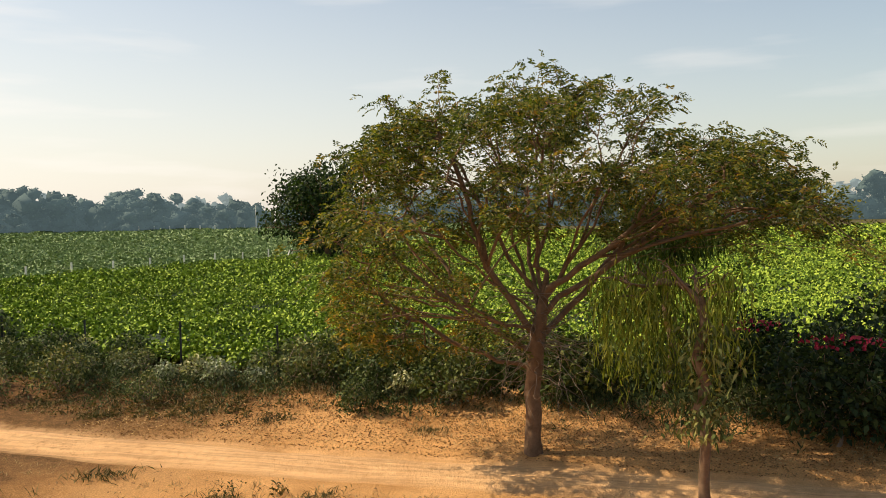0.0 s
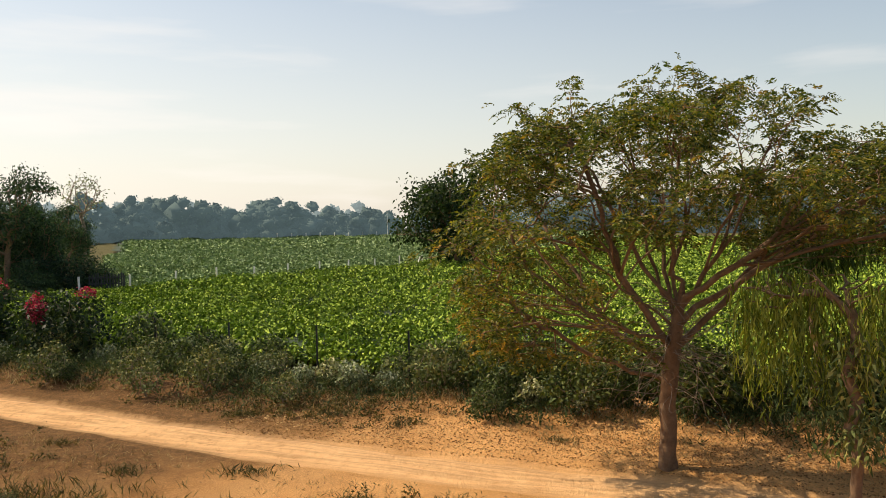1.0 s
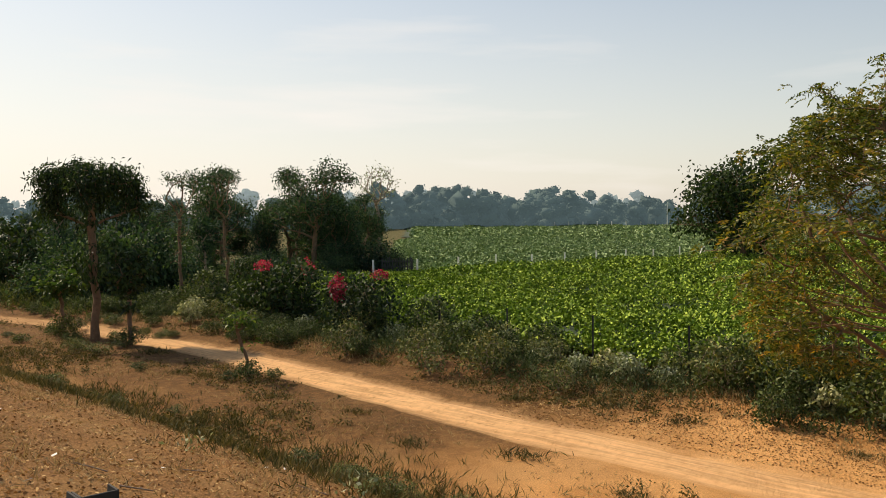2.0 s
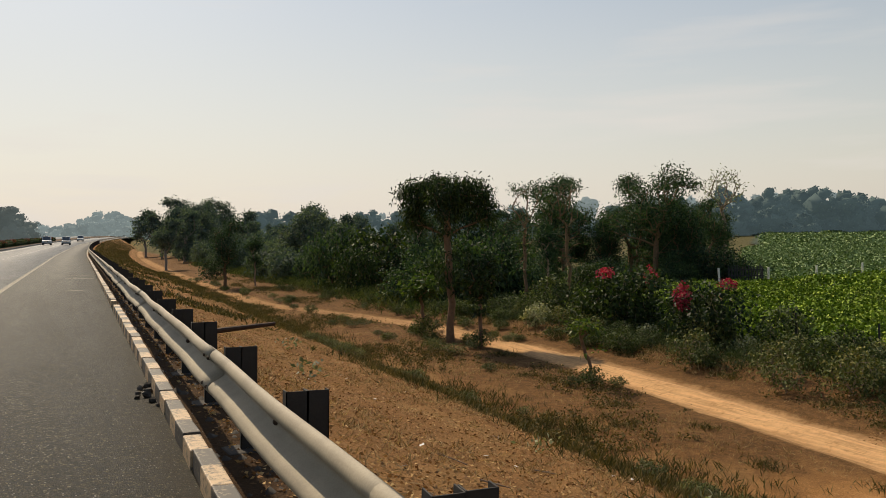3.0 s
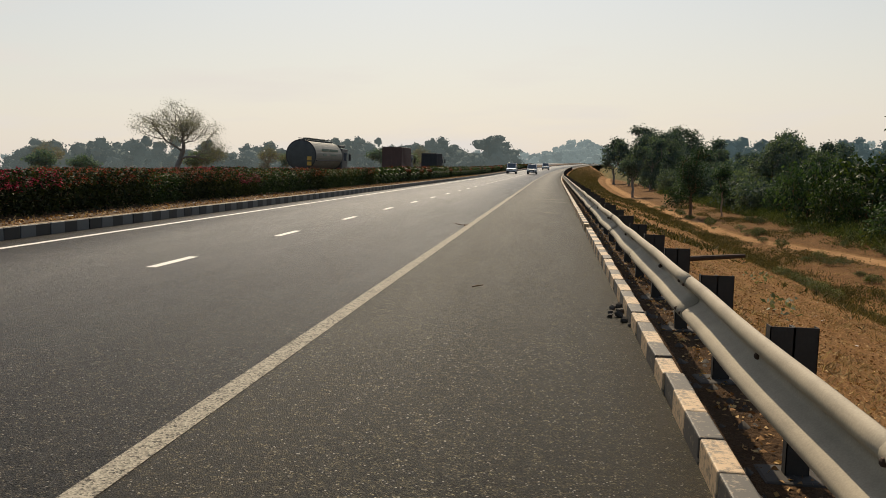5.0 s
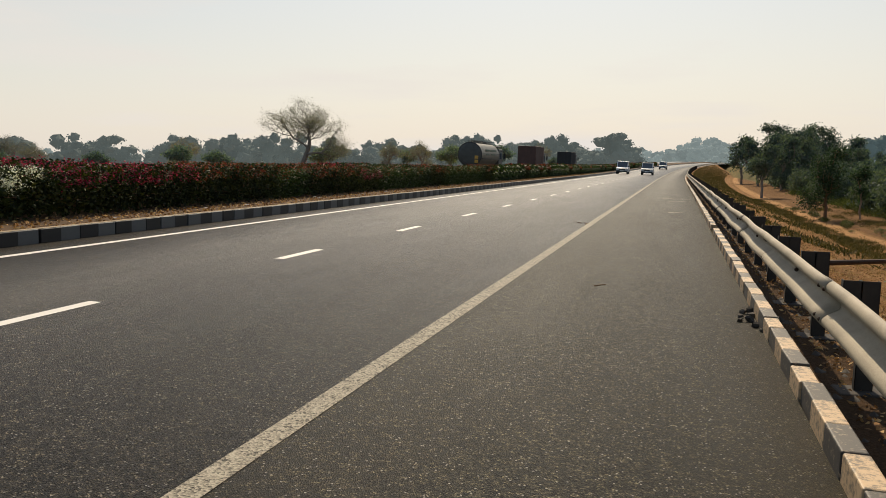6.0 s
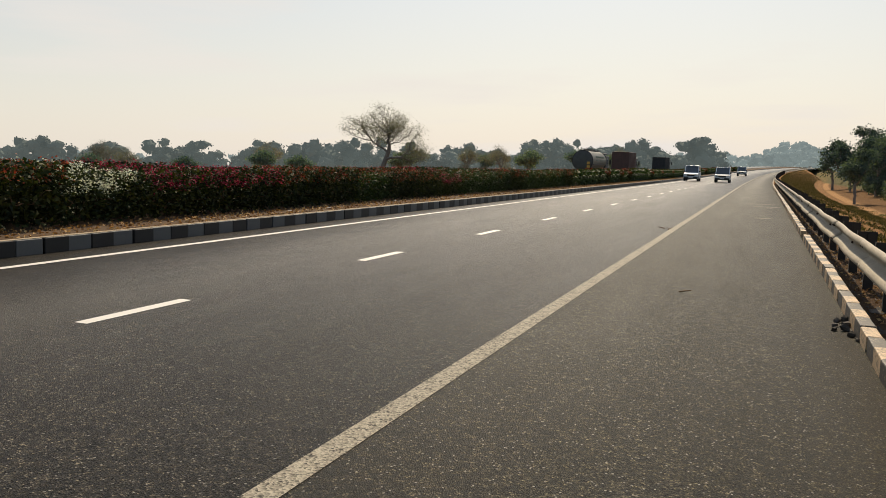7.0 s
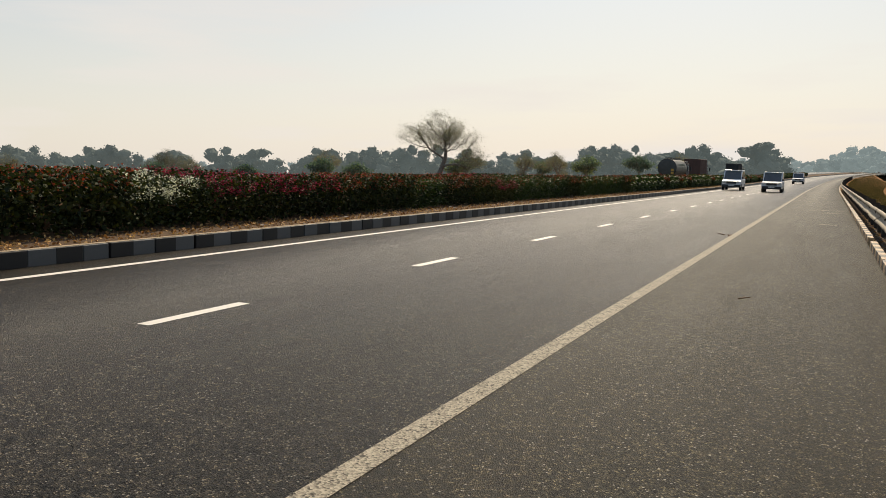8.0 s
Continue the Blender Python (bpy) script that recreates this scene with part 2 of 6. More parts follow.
    c = mix(t, math_node(t, "MULTIPLY", dry, slope), c, (0.24, 0.145, 0.062))
    c = mix(t, slope, c, mix(t, 1.0, c, (1.22, 1.17, 1.09), "MULTIPLY"))
    # dark soil between kerb and rail, the rail's shade put into its colour too
    shaded_soil = node(t, "ShaderNodeMapRange", {0: math_node(t, "ADD", aside, math_node(t, "MULTIPLY", math_node(t, "SUBTRACT", mid_n, 0.5), 1.2)), 1: 1.5, 2: 1.9, 3: 0.85, 4: 0.0}).outputs[0]
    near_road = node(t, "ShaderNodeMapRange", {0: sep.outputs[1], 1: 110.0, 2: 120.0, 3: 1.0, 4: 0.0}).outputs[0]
    c = mix(t, math_node(t, "MULTIPLY", shaded_soil, near_road), c, (0.040, 0.026, 0.016))
    lump = noise_tex(t, v, 13.0, 5.0, 0.7)
    h = math_node(t, "ADD", math_node(t, "ADD", math_node(t, "MULTIPLY", mid_n, 0.6), math_node(t, "MULTIPLY", lump, 0.9)), math_node(t, "MULTIPLY", fine, 0.45))
    finish(t, c, 0.95, h, 0.8, 0.09, 0.0, 0.06)
    return m


M = {}
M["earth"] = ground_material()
M["lane"] = asphalt("lane asphalt", (0.031, 0.027, 0.021), 0.38, 6.0, 0.175)
M["shoulder"] = asphalt("shoulder asphalt", (0.033, 0.0295, 0.0205), 0.54, 4.5, 0.11, 0.25)
M["line"] = road_line("worn white road paint", (0.285, 0.255, 0.195), (0.04, 0.036, 0.029))
M["dash"] = worn_paint("white road paint", (0.66, 0.63, 0.57), (0.12, 0.115, 0.11), 0.3)
M["kerb_cream"] = worn_paint("cream kerb paint", (0.52, 0.36, 0.205), (0.18, 0.14, 0.095), 0.45)
M["kerb_grey"] = worn_paint("faded dark kerb paint", (0.048, 0.042, 0.034), (0.26, 0.20, 0.14), 0.40)
M["kerb_black"] = worn_paint("black kerb paint", (0.007, 0.007, 0.008), (0.03, 0.03, 0.03), 0.32)
M["kerb_pale"] = worn_paint("dusty pale kerb paint", (0.082, 0.086, 0.088), (0.04, 0.04, 0.04), 0.36)
M["concrete"] = plain("concrete", (0.042, 0.034, 0.026), 0.9, 0, 3.0, 0.4, 70)
M["rail"] = plain("dusty galvanised rail", (0.34, 0.285, 0.20), 0.65, 0.0, 2.2, 0.25, 90, 0.12, 0.3)
M["post"] = plain("dark steel post", (0.026, 0.022, 0.018), 0.8, 0.0, 5.0, 0.4, 60)
M["bolt"] = plain("rusty bolt", (0.06, 0.035, 0.022), 0.7, 0.5, 12, 0.4)
M["stone"] = plain("grey stone", (0.075, 0.065, 0.053), 0.9, 0, 8, 0.4, 50, 0.5)
M["bark"] = plain("brown bark", (0.185, 0.115, 0.068), 0.95, 0, 5, 0.45, 34, 0.9, 0.2)
M["bark_pale"] = plain("pale bark", (0.30, 0.22, 0.16), 0.95, 0, 5, 0.4, 34, 0.8, 0.2)
M["twig"] = plain("grey dry twig", (0.25, 0.19, 0.14), 0.9, 0, 6, 0.35, 40, 0.5, 0.2)
M["leaf_hero"] = foliage("olive tree leaves", (0.024, 0.043, 0.009), (0.068, 0.092, 0.018), (0.22, 0.185, 0.038), 0.5, 0.35)
M["leaf_droop"] = foliage("drooping yellow-green leaves", (0.07, 0.10, 0.012), (0.23, 0.25, 0.03), (0.50, 0.47, 0.10), 0.5, 0.5)
M["leaf_dark"] = foliage("dark green leaves", (0.010, 0.020, 0.008), (0.024, 0.045, 0.013), (0.060, 0.085, 0.022), 0.6, 0.2)
M["leaf_mid"] = foliage("green leaves", (0.022, 0.045, 0.012), (0.055, 0.095, 0.022), (0.12, 0.16, 0.035), 0.5, 0.3)
M["leaf_thicket"] = foliage("thicket leaves", (0.022, 0.036, 0.012), (0.055, 0.080, 0.022), (0.14, 0.16, 0.05), 0.75, 0.12)
M["leaf_scrub"] = foliage("dusty scrub leaves", (0.040, 0.058, 0.018), (0.095, 0.120, 0.038), (0.25, 0.23, 0.085), 0.75, 0.10)
M["leaf_pale"] = foliage("pale silvery leaves", (0.10, 0.12, 0.06), (0.25, 0.27, 0.15), (0.45, 0.44, 0.30), 0.75, 0.12)
M["crop"] = foliage("crop leaves", (0.042, 0.082, 0.010), (0.145, 0.230, 0.018), (0.36, 0.45, 0.06), 0.8, 0.0)
# paler and greyer than the near field's crop
M["crop_far"] = foliage("pale crop leaves", (0.075, 0.118, 0.045), (0.18, 0.25, 0.10), (0.34, 0.41, 0.20), 0.85, 0.03)
# dark green for the sheet that paints shade into the crop's gaps
M["crop_under"] = plain("dark underlay for shade in the crop", (0.022, 0.040, 0.009), 0.9, 0, 1.5, 0.5, 12)
# far leaves paled bluish-grey: the distance haze is put into their base colour
M["leaf_far"] = foliage("distant leaves with haze in their colour", (0.07, 0.105, 0.105), (0.11, 0.16, 0.155), (0.17, 0.22, 0.20), 0.8, 0.25)
M["leaf_wood"] = foliage("wood leaves", (0.012, 0.027, 0.016), (0.030, 0.058, 0.030), (0.070, 0.112, 0.048), 0.7, 0.22)
# leaves deeper in the wood, again with haze mixed into the colour
M["leaf_woodfar"] = foliage("wood leaves with haze in their colour", (0.040, 0.062, 0.066), (0.074, 0.106, 0.104), (0.12, 0.158, 0.138), 0.8, 0.22)
M["leaf_turned"] = foliage("yellowing tree leaves", (0.075, 0.066, 0.012), (0.17, 0.125, 0.022), (0.33, 0.19, 0.04), 0.55, 0.35)
M["leaf_hedge"] = foliage("hedge leaves", (0.008, 0.013, 0.005), (0.021, 0.033, 0.010), (0.066, 0.068, 0.020), 0.75, 0.15)


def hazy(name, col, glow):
    """Far-off leaves; the haze before them is put in as pale colour and glow."""
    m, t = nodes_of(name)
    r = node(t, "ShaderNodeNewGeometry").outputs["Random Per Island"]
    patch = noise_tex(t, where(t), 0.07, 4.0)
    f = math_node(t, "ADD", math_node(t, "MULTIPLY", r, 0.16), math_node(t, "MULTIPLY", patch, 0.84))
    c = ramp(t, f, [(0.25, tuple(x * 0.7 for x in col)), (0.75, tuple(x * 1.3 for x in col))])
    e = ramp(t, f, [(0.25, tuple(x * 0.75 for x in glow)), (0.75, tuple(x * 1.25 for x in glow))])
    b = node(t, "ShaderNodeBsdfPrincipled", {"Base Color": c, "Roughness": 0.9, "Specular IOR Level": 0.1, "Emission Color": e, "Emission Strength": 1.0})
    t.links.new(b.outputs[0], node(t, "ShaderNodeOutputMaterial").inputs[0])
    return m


# each belt's glow is the tint of the haze, emitted by the leaves themselves
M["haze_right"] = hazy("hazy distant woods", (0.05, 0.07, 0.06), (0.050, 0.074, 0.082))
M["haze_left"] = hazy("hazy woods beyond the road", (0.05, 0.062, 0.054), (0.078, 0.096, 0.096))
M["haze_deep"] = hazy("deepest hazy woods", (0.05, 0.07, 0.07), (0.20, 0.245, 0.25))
# bark of the far trees, greyed by haze put into its colour
M["bark_far"] = plain("distant bark with haze in its colour", (0.20, 0.185, 0.165), 0.95)
M["leaf_grey"] = foliage("thin grey-brown leaves", (0.10, 0.094, 0.08), (0.155, 0.145, 0.125), (0.22, 0.205, 0.175), 0.8, 0.3)
M["dry"] = foliage("dry grass", (0.13, 0.08, 0.034), (0.27, 0.18, 0.08), (0.54, 0.40, 0.21), 0.85, 0.25, (1.3, 1.15, 0.8))
M["grass"] = foliage("verge grass", (0.035, 0.036, 0.013), (0.075, 0.070, 0.024), (0.20, 0.14, 0.06), 0.8, 0.12)
M["litter"] = foliage("fallen leaves", (0.13, 0.058, 0.022), (0.32, 0.17, 0.062), (0.64, 0.42, 0.19), 0.85, 0.1, (1.3, 1.1, 0.8))
M["crimson"] = foliage("crimson bracts", (0.10, 0.006, 0.022), (0.22, 0.012, 0.045), (0.38, 0.05, 0.10), 0.6, 0.35, (1.4, 1.0, 1.0))
M["pink"] = foliage("magenta bracts", (0.16, 0.010, 0.022), (0.34, 0.025, 0.05), (0.50, 0.09, 0.12), 0.6, 0.35, (1.4, 1.0, 1.0))
M["orange"] = foliage("rust-red bracts", (0.09, 0.022, 0.014), (0.19, 0.042, 0.025), (0.32, 0.10, 0.05), 0.6, 0.3, (1.4, 1.0, 0.8))
M["white_fl"] = foliage("white bracts", (0.50, 0.52, 0.40), (0.68, 0.70, 0.55), (0.85, 0.85, 0.78), 0.6, 0.4, (1.1, 1.1, 1.0))
M["white"] = plain("white vehicle paint", (0.72, 0.73, 0.74), 0.3, 0, 2, 0.1, 30, 0.02)
# bluish-grey base: the sky mirrored in the panes is put into the colour
M["glass"] = plain("dark glass with sky reflection in colour", (0.085, 0.10, 0.115), 0.08, 0, 2, 0.2, 20, 0.0)
M["rubber"] = plain("tyre rubber", (0.02, 0.02, 0.02), 0.85)
M["trim"] = plain("black plastic trim", (0.03, 0.03, 0.032), 0.6)
M["lamp"] = plain("headlamp lens", (0.70, 0.72, 0.75), 0.15, 0.2, 5, 0.1)
M["tank"] = plain("dusty silver tank", (0.17, 0.165, 0.135), 0.55, 0.2, 1.2, 0.25, 25, 0.1)
M["tank_end"] = plain("dull tank end", (0.075, 0.078, 0.075), 0.6, 0.2, 1.5, 0.3, 25, 0.1)
M["truck_brown"] = plain("rust-brown container paint", (0.085, 0.045, 0.038), 0.7, 0, 1.2, 0.3, 20)
M["tarp"] = plain("dark tarpaulin", (0.03, 0.032, 0.035), 0.85, 0, 2, 0.3, 18, 0.6)
M["green_paint"] = plain("faded green lettering paint", (0.06, 0.12, 0.085), 0.5)
M["yellow_paint"] = plain("yellow sign paint", (0.60, 0.35, 0.06), 0.5)
M["pole_white"] = plain("whitewashed concrete post", (0.70, 0.68, 0.62), 0.85)
M["pole_dark"] = plain("dark angle-iron post", (0.03, 0.03, 0.03), 0.7)
M["wire"] = plain("fence wire", (0.20, 0.19, 0.18), 0.5, 0.8)
M["median"] = plain("dusty median soil", (0.11, 0.07, 0.042), 0.95, 0, 2.5, 0.35, 30, 0.9, 0.15)
M["kerb_dust"] = plain("pale dust and worn paint", (0.36, 0.29, 0.20), 0.95, 0, 3.0, 0.35, 40, 0.5, 0.1)
M["clod"] = plain("dry earth clods", (0.24, 0.135, 0.062), 0.95, 0, 3.0, 0.4, 40, 0.6, 0.1)
M["paper"] = plain("white litter", (0.80, 0.78, 0.72), 0.7)


# ---- building tools ----
def quick_mesh(name, verts, faces, material, smooth=False):
    """A mesh from arrays: verts (n, 3), faces (m, 3 or 4)."""
    verts, faces = np.asarray(verts, dtype=np.float32), np.asarray(faces, dtype=np.int32)
    me = bpy.data.meshes.new(name)
    k = faces.shape[1]
    me.vertices.add(len(verts))
    me.vertices.foreach_set("co", verts.ravel())
    me.loops.add(faces.size)
    me.loops.foreach_set("vertex_index", faces.ravel())
    me.polygons.add(len(faces))
    me.polygons.foreach_set("loop_start", np.arange(len(faces), dtype=np.int32) * k)
    if smooth:
        me.polygons.foreach_set("use_smooth", np.ones(len(faces), dtype=bool))
    me.update(calc_edges=True)
    me.materials.append(material)
    return me


def hang(name, me, parent=None, label=""):
    ob = new(name, me)
    ob.parent = parent
    return tagged(ob, label) if label else ob


def part(name, bm, material, parent=None, label="", smooth=False):
    me = bpy.data.meshes.new(name)
    bm.to_mesh(me)
    bm.free()
    me.materials.append(material)
    if smooth:
        me.polygons.foreach_set("use_smooth", np.ones(len(me.polygons), dtype=bool))
    return hang(name, me, parent, label)


def empty(name, m, label, category, group="", kind=""):
    ob = new(name)
    ob.matrix_basis = m
    return tagged(ob, label, category, group, kind)


def box(bm, x0, x1, y0, y1, z0, z1, bevel=0.0):
    b = bmesh.new()
    bmesh.ops.create_cube(b, size=1.0)
    for v in b.verts:
        v.co = Vector((x0 + (v.co.x + 0.5) * (x1 - x0), y0 + (v.co.y + 0.5) * (y1 - y0), z0 + (v.co.z + 0.5) * (z1 - z0)))
    if bevel:
        bmesh.ops.bevel(b, geom=b.edges[:], offset=bevel, segments=2, affect="EDGES", profile=0.5)
    me = bpy.data.meshes.new("tmp")
    b.to_mesh(me)
    b.free()
    bm.from_mesh(me)
    bpy.data.meshes.remove(me)
    return bm


def boxes(*dims, bevel=0.0):
    bm = bmesh.new()
    for d in dims:
        box(bm, *d, bevel)
    return bm


def cyl(bm, p0, p1, r, segs=12, r2=None):
    p0, p1 = Vector(p0), Vector(p1)
    d = p1 - p0
    m = Matrix.Translation((p0 + p1) / 2) @ d.to_track_quat("Z", "Y").to_matrix().to_4x4()
    bmesh.ops.create_cone(bm, cap_ends=True, segments=segs, radius1=r, radius2=r if r2 is None else r2, depth=d.length, matrix=m)
    return bm


def extrude_outline(points, axis_from, axis_to):
    """A solid from an outline of (a, z) pairs, drawn out along x."""
    bm = bmesh.new()
    a = [bm.verts.new((axis_from, y, z)) for y, z in points]
    b = [bm.verts.new((axis_to, y, z)) for y, z in points]
    n = len(points)
    bm.faces.new(a)
    bm.faces.new(b[::-1])
    for i in range(n):
        bm.faces.new((a[i], b[i], b[(i + 1) % n], a[(i + 1) % n]))
    bmesh.ops.recalc_face_normals(bm, faces=bm.faces[:])
    return bm


# ---- the lie of the land ----
FALL = math.tan(radians(2.0))        # the carriageway leans to its inner side


def bend(y):
    return 1.5e-4 * np.clip(y - 80.0, 0, 640.0) ** 2


def rise(y):
    y = np.minimum(y, 640.0)
    return 0.0085 * (np.sqrt((y - 130.0) ** 2 + 900.0) + y - 130.0) / 2


def on_road(x, y, h=0.0):
    return Vector((x + float(bend(y)), y, -FALL * x + float(rise(y)) + h))


def far_lift(d):
    s = np.clip((d - 80.0) / 220.0, 0, 1)
    return 2.0 * s * s * (3 - 2 * s)


def wave(x, y):
    return 0.05 * np.sin(x * 0.9 + 1.3 * np.sin(y * 0.31)) * np.sin(y * 0.7 + 0.6) + 0.035 * np.sin(x * 2.3 + y * 1.7) + 0.02 * np.sin(x * 5.1 - y * 3.9 + 2 * np.sin(x))


def smooth(a, b, v):
    q = np.clip((np.asarray(v, dtype=float) - a) / (b - a), 0, 1)
    return q * q * (3 - 2 * q)


def track_x(y):
    """The wheel track's middle, beside the road's own bend."""
    return 14.7 + 1.6 * smooth(8.0, 28.0, y) - 4.6 * smooth(36.0, 62.0, y)


def ground_z(x, y):
    x, y = np.asarray(x, dtype=float), np.asarray(y, dtype=float)
    s, up = x - bend(y), rise(y)
    flat = -2.9 + far_lift(np.hypot(x, y)) * (x > 25) + 0.0 * y
    edge = -FALL * s - 0.05 + up
    top_r = -FALL * 2.1 - 0.06 + up
    k = np.clip((s - 2.1) / 7.3, 0, 1)
    slope = top_r + (flat - top_r) * (k + 0.04 * np.sin(k * 6.283))
    z = np.where(s < 2.1, edge, slope)
    z = np.where(s > 1.6, z + wave(x, y) * np.clip((s - 1.6) / 1.5, 0, 1) * (1 - 0.65 * np.clip((s - 9.0) / 2.0, 0, 1) * (s < 20)), z)
    e = s - track_x(y)
    ruts = np.exp(-((np.abs(e) - 0.75) / 0.28) ** 2)
    z = z - 0.022 * np.sin(e * 19 + 0.8 * np.sin(y * 0.6)) * (np.abs(e) < 1.5)
    z = z - 0.09 * ruts * (np.abs(e) < 3) - 0.06 * np.exp(-(e / 1.6) ** 2)
    z = z + 0.22 * np.exp(-((x - 19.4) / 1.3) ** 2)
    z = np.where(s < 0.95, -FALL * s - 0.35 + up, z)
    left = np.where(s < -10.05, -FALL * s - 0.40 + up, z)
    away = np.clip((-s - 29.0) / 6.0, 0, 1)
    return np.where(s < -10.05, left * (1 - away) + (-0.9) * away, left)


def axis(*spans):
    out = []
    for a, b, step in spans:
        out.append(np.arange(a, b, step))
    return np.concatenate(out)


gx = axis((-3500, -300, 400), (-300, -60, 30), (-60, -28, 4), (-28, 0, 2), (0, 12.4, 0.25), (12.4, 18, 0.14), (18, 24, 0.25), (24, 60, 2), (60, 320, 10), (320, 3600, 300))
gy = axis((-3000, -200, 350), (-200, -20, 20), (-20, -8, 1), (-8, 60, 0.3), (60, 140, 1.5), (140, 400, 8), (400, 3700, 300))
GX, GY = np.meshgrid(gx, gy, indexing="ij")
idx = np.arange(GX.size).reshape(GX.shape)
faces = np.stack([idx[:-1, :-1], idx[1:, :-1], idx[1:, 1:], idx[:-1, 1:]], -1).reshape(-1, 4)
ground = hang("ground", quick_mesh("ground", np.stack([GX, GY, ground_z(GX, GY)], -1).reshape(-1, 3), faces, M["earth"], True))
tagged(ground, "brown earth verge, sandy wheel track and fields", "ground", kind="structure")


def ribbon(name, material, section, y0, y1, label, category="road", kind="structure", step=2.0):
    """A strip along the road with the section given as (x, height) pairs, left to right."""
    ys = axis((y0, min(y1, 160), step), (160, max(y1, 160.001), 8)) if y1 > 160 else np.arange(y0, y1 + 1e-6, step)
    v = np.array([on_road(x, y, h) for y in ys for x, h in section])
    n = len(section)
    i = np.arange(len(ys) * n).reshape(len(ys), n)
    f = np.stack([i[:-1, :-1], i[:-1, 1:], i[1:, 1:], i[1:, :-1]], -1).reshape(-1, 4)
    return tagged(hang(name, quick_mesh(name, v, f, material)), label, category, kind=kind)


ribbon("road", M["lane"], [(-10.04, -0.3), (-10.04, 0), (-6, 0), (-2.2, 0), (-2.2, -0.3)], -40, 720, "worn grey asphalt carriageway with two lanes")
ribbon("road_shoulder", M["shoulder"], [(-2.198, -0.3), (-2.198, 0.0), (-0.7, 0.0), (0.84, -0.004), (0.84, -0.3)], -40, 720, "dark asphalt hard shoulder beside the kerb")
ribbon("road_far", M["lane"], [(-29, -0.3), (-29, 0.0), (-17.0, 0.0), (-17.0, -0.3)], -40, 720, "far asphalt carriageway beyond the median hedge")
ribbon("median", M["median"], [(-16.6, -0.3), (-16.6, 0.16), (-13.5, 0.24), (-11.4, 0.22), (-10.21, 0.17), (-10.21, -0.2)], -40, 720, "dusty earth median with a clipped hedge", "median")
ribbon("median_kerb_dust", M["kerb_dust"], [(-10.205, 0.2395), (-10.075, 0.2395)], -3, 160, "dust lying along the median kerb's top", "dust")
ribbon("road_marking_shoulder", M["line"], [(-2.30, 0.004), (-2.13, 0.004)], -40, 400, "worn white shoulder line on asphalt", "road marking")
ribbon("road_marking_edge", M["dash"], [(-9.33, 0.004), (-9.18, 0.004)], -40, 500, "white edge line beside the median kerb", "road marking")


def lane_dashes():
    y = 5.86 - 5.72 * 3
    for k in range(40):
        corners = [on_road(-5.84 + sx * 0.075, y + sy, 0.004) for sx, sy in ((-1, 0), (1, 0), (1, 1.5), (-1, 1.5))]
        me = bmesh.new()
        me.faces.new([me.verts.new(c) for c in corners])
        dash = part("lane_dash", me, M["dash"])
        tagged(dash, "white painted lane dash on the asphalt", "road marking", "lane dashes", "structure")
        y += 5.72


lane_dashes()


# ---- plants ----
def unit(a):
    return a / np.maximum(1e-9, np.linalg.norm(a, axis=-1, keepdims=True))


def leaf_quads(c, d, length, width, rng, droop=0.15, face=None):
    """One pointed, folded leaf at each place c along each direction d."""
    n = len(c)
    length = length * rng.uniform(0.65, 1.25, (n, 1))
    toward = rng.normal(size=(n, 3)) * (1.0 if face is None else 0.75)
    side = unit(np.cross(d, toward if face is None else toward + np.asarray(face)))
    up = np.cross(side, d)
    w = width * rng.uniform(0.7, 1.2, (n, 1))
    tip = c + d * length - np.array([0, 0, 1.0]) * length * droop
    mid = c + d * length * 0.45
    v = np.stack([c, mid + side * w + up * w * 0.35, tip, mid - side * w + up * w * 0.35], 1).reshape(-1, 3)
    f = np.arange(4 * n).reshape(n, 4)
    return v, f


def join(sets):
    vs, fs, o = [], [], 0
    for v, f in sets:
        vs.append(v)
        fs.append(f + o)
        o += len(v)
    return np.concatenate(vs), np.concatenate(fs)


def tube(path, radii, sides):
    path, radii = np.asarray(path), np.asarray(radii)
    t = unit(np.gradient(path, axis=0))
    ref = np.array([0.0, 0.0, 1.0]) if abs(t[0][2]) < 0.8 else np.array([1.0, 0.0, 0.0])
    a = unit(np.cross(t, ref))
    b = np.cross(t, a)
    ang = np.linspace(0, 2 * math.pi, sides, endpoint=False)
    ring = a[:, None, :] * np.cos(ang)[None, :, None] + b[:, None, :] * np.sin(ang)[None, :, None]
    v = (path[:, None, :] + ring * radii[:, None, None]).reshape(-1, 3)
    i = np.arange(len(path) * sides).reshape(len(path), sides)
    j = np.roll(i, -1, axis=1)
    f = np.stack([i[:-1], j[:-1], j[1:], i[1:]], -1).reshape(-1, 4)
    return v, f


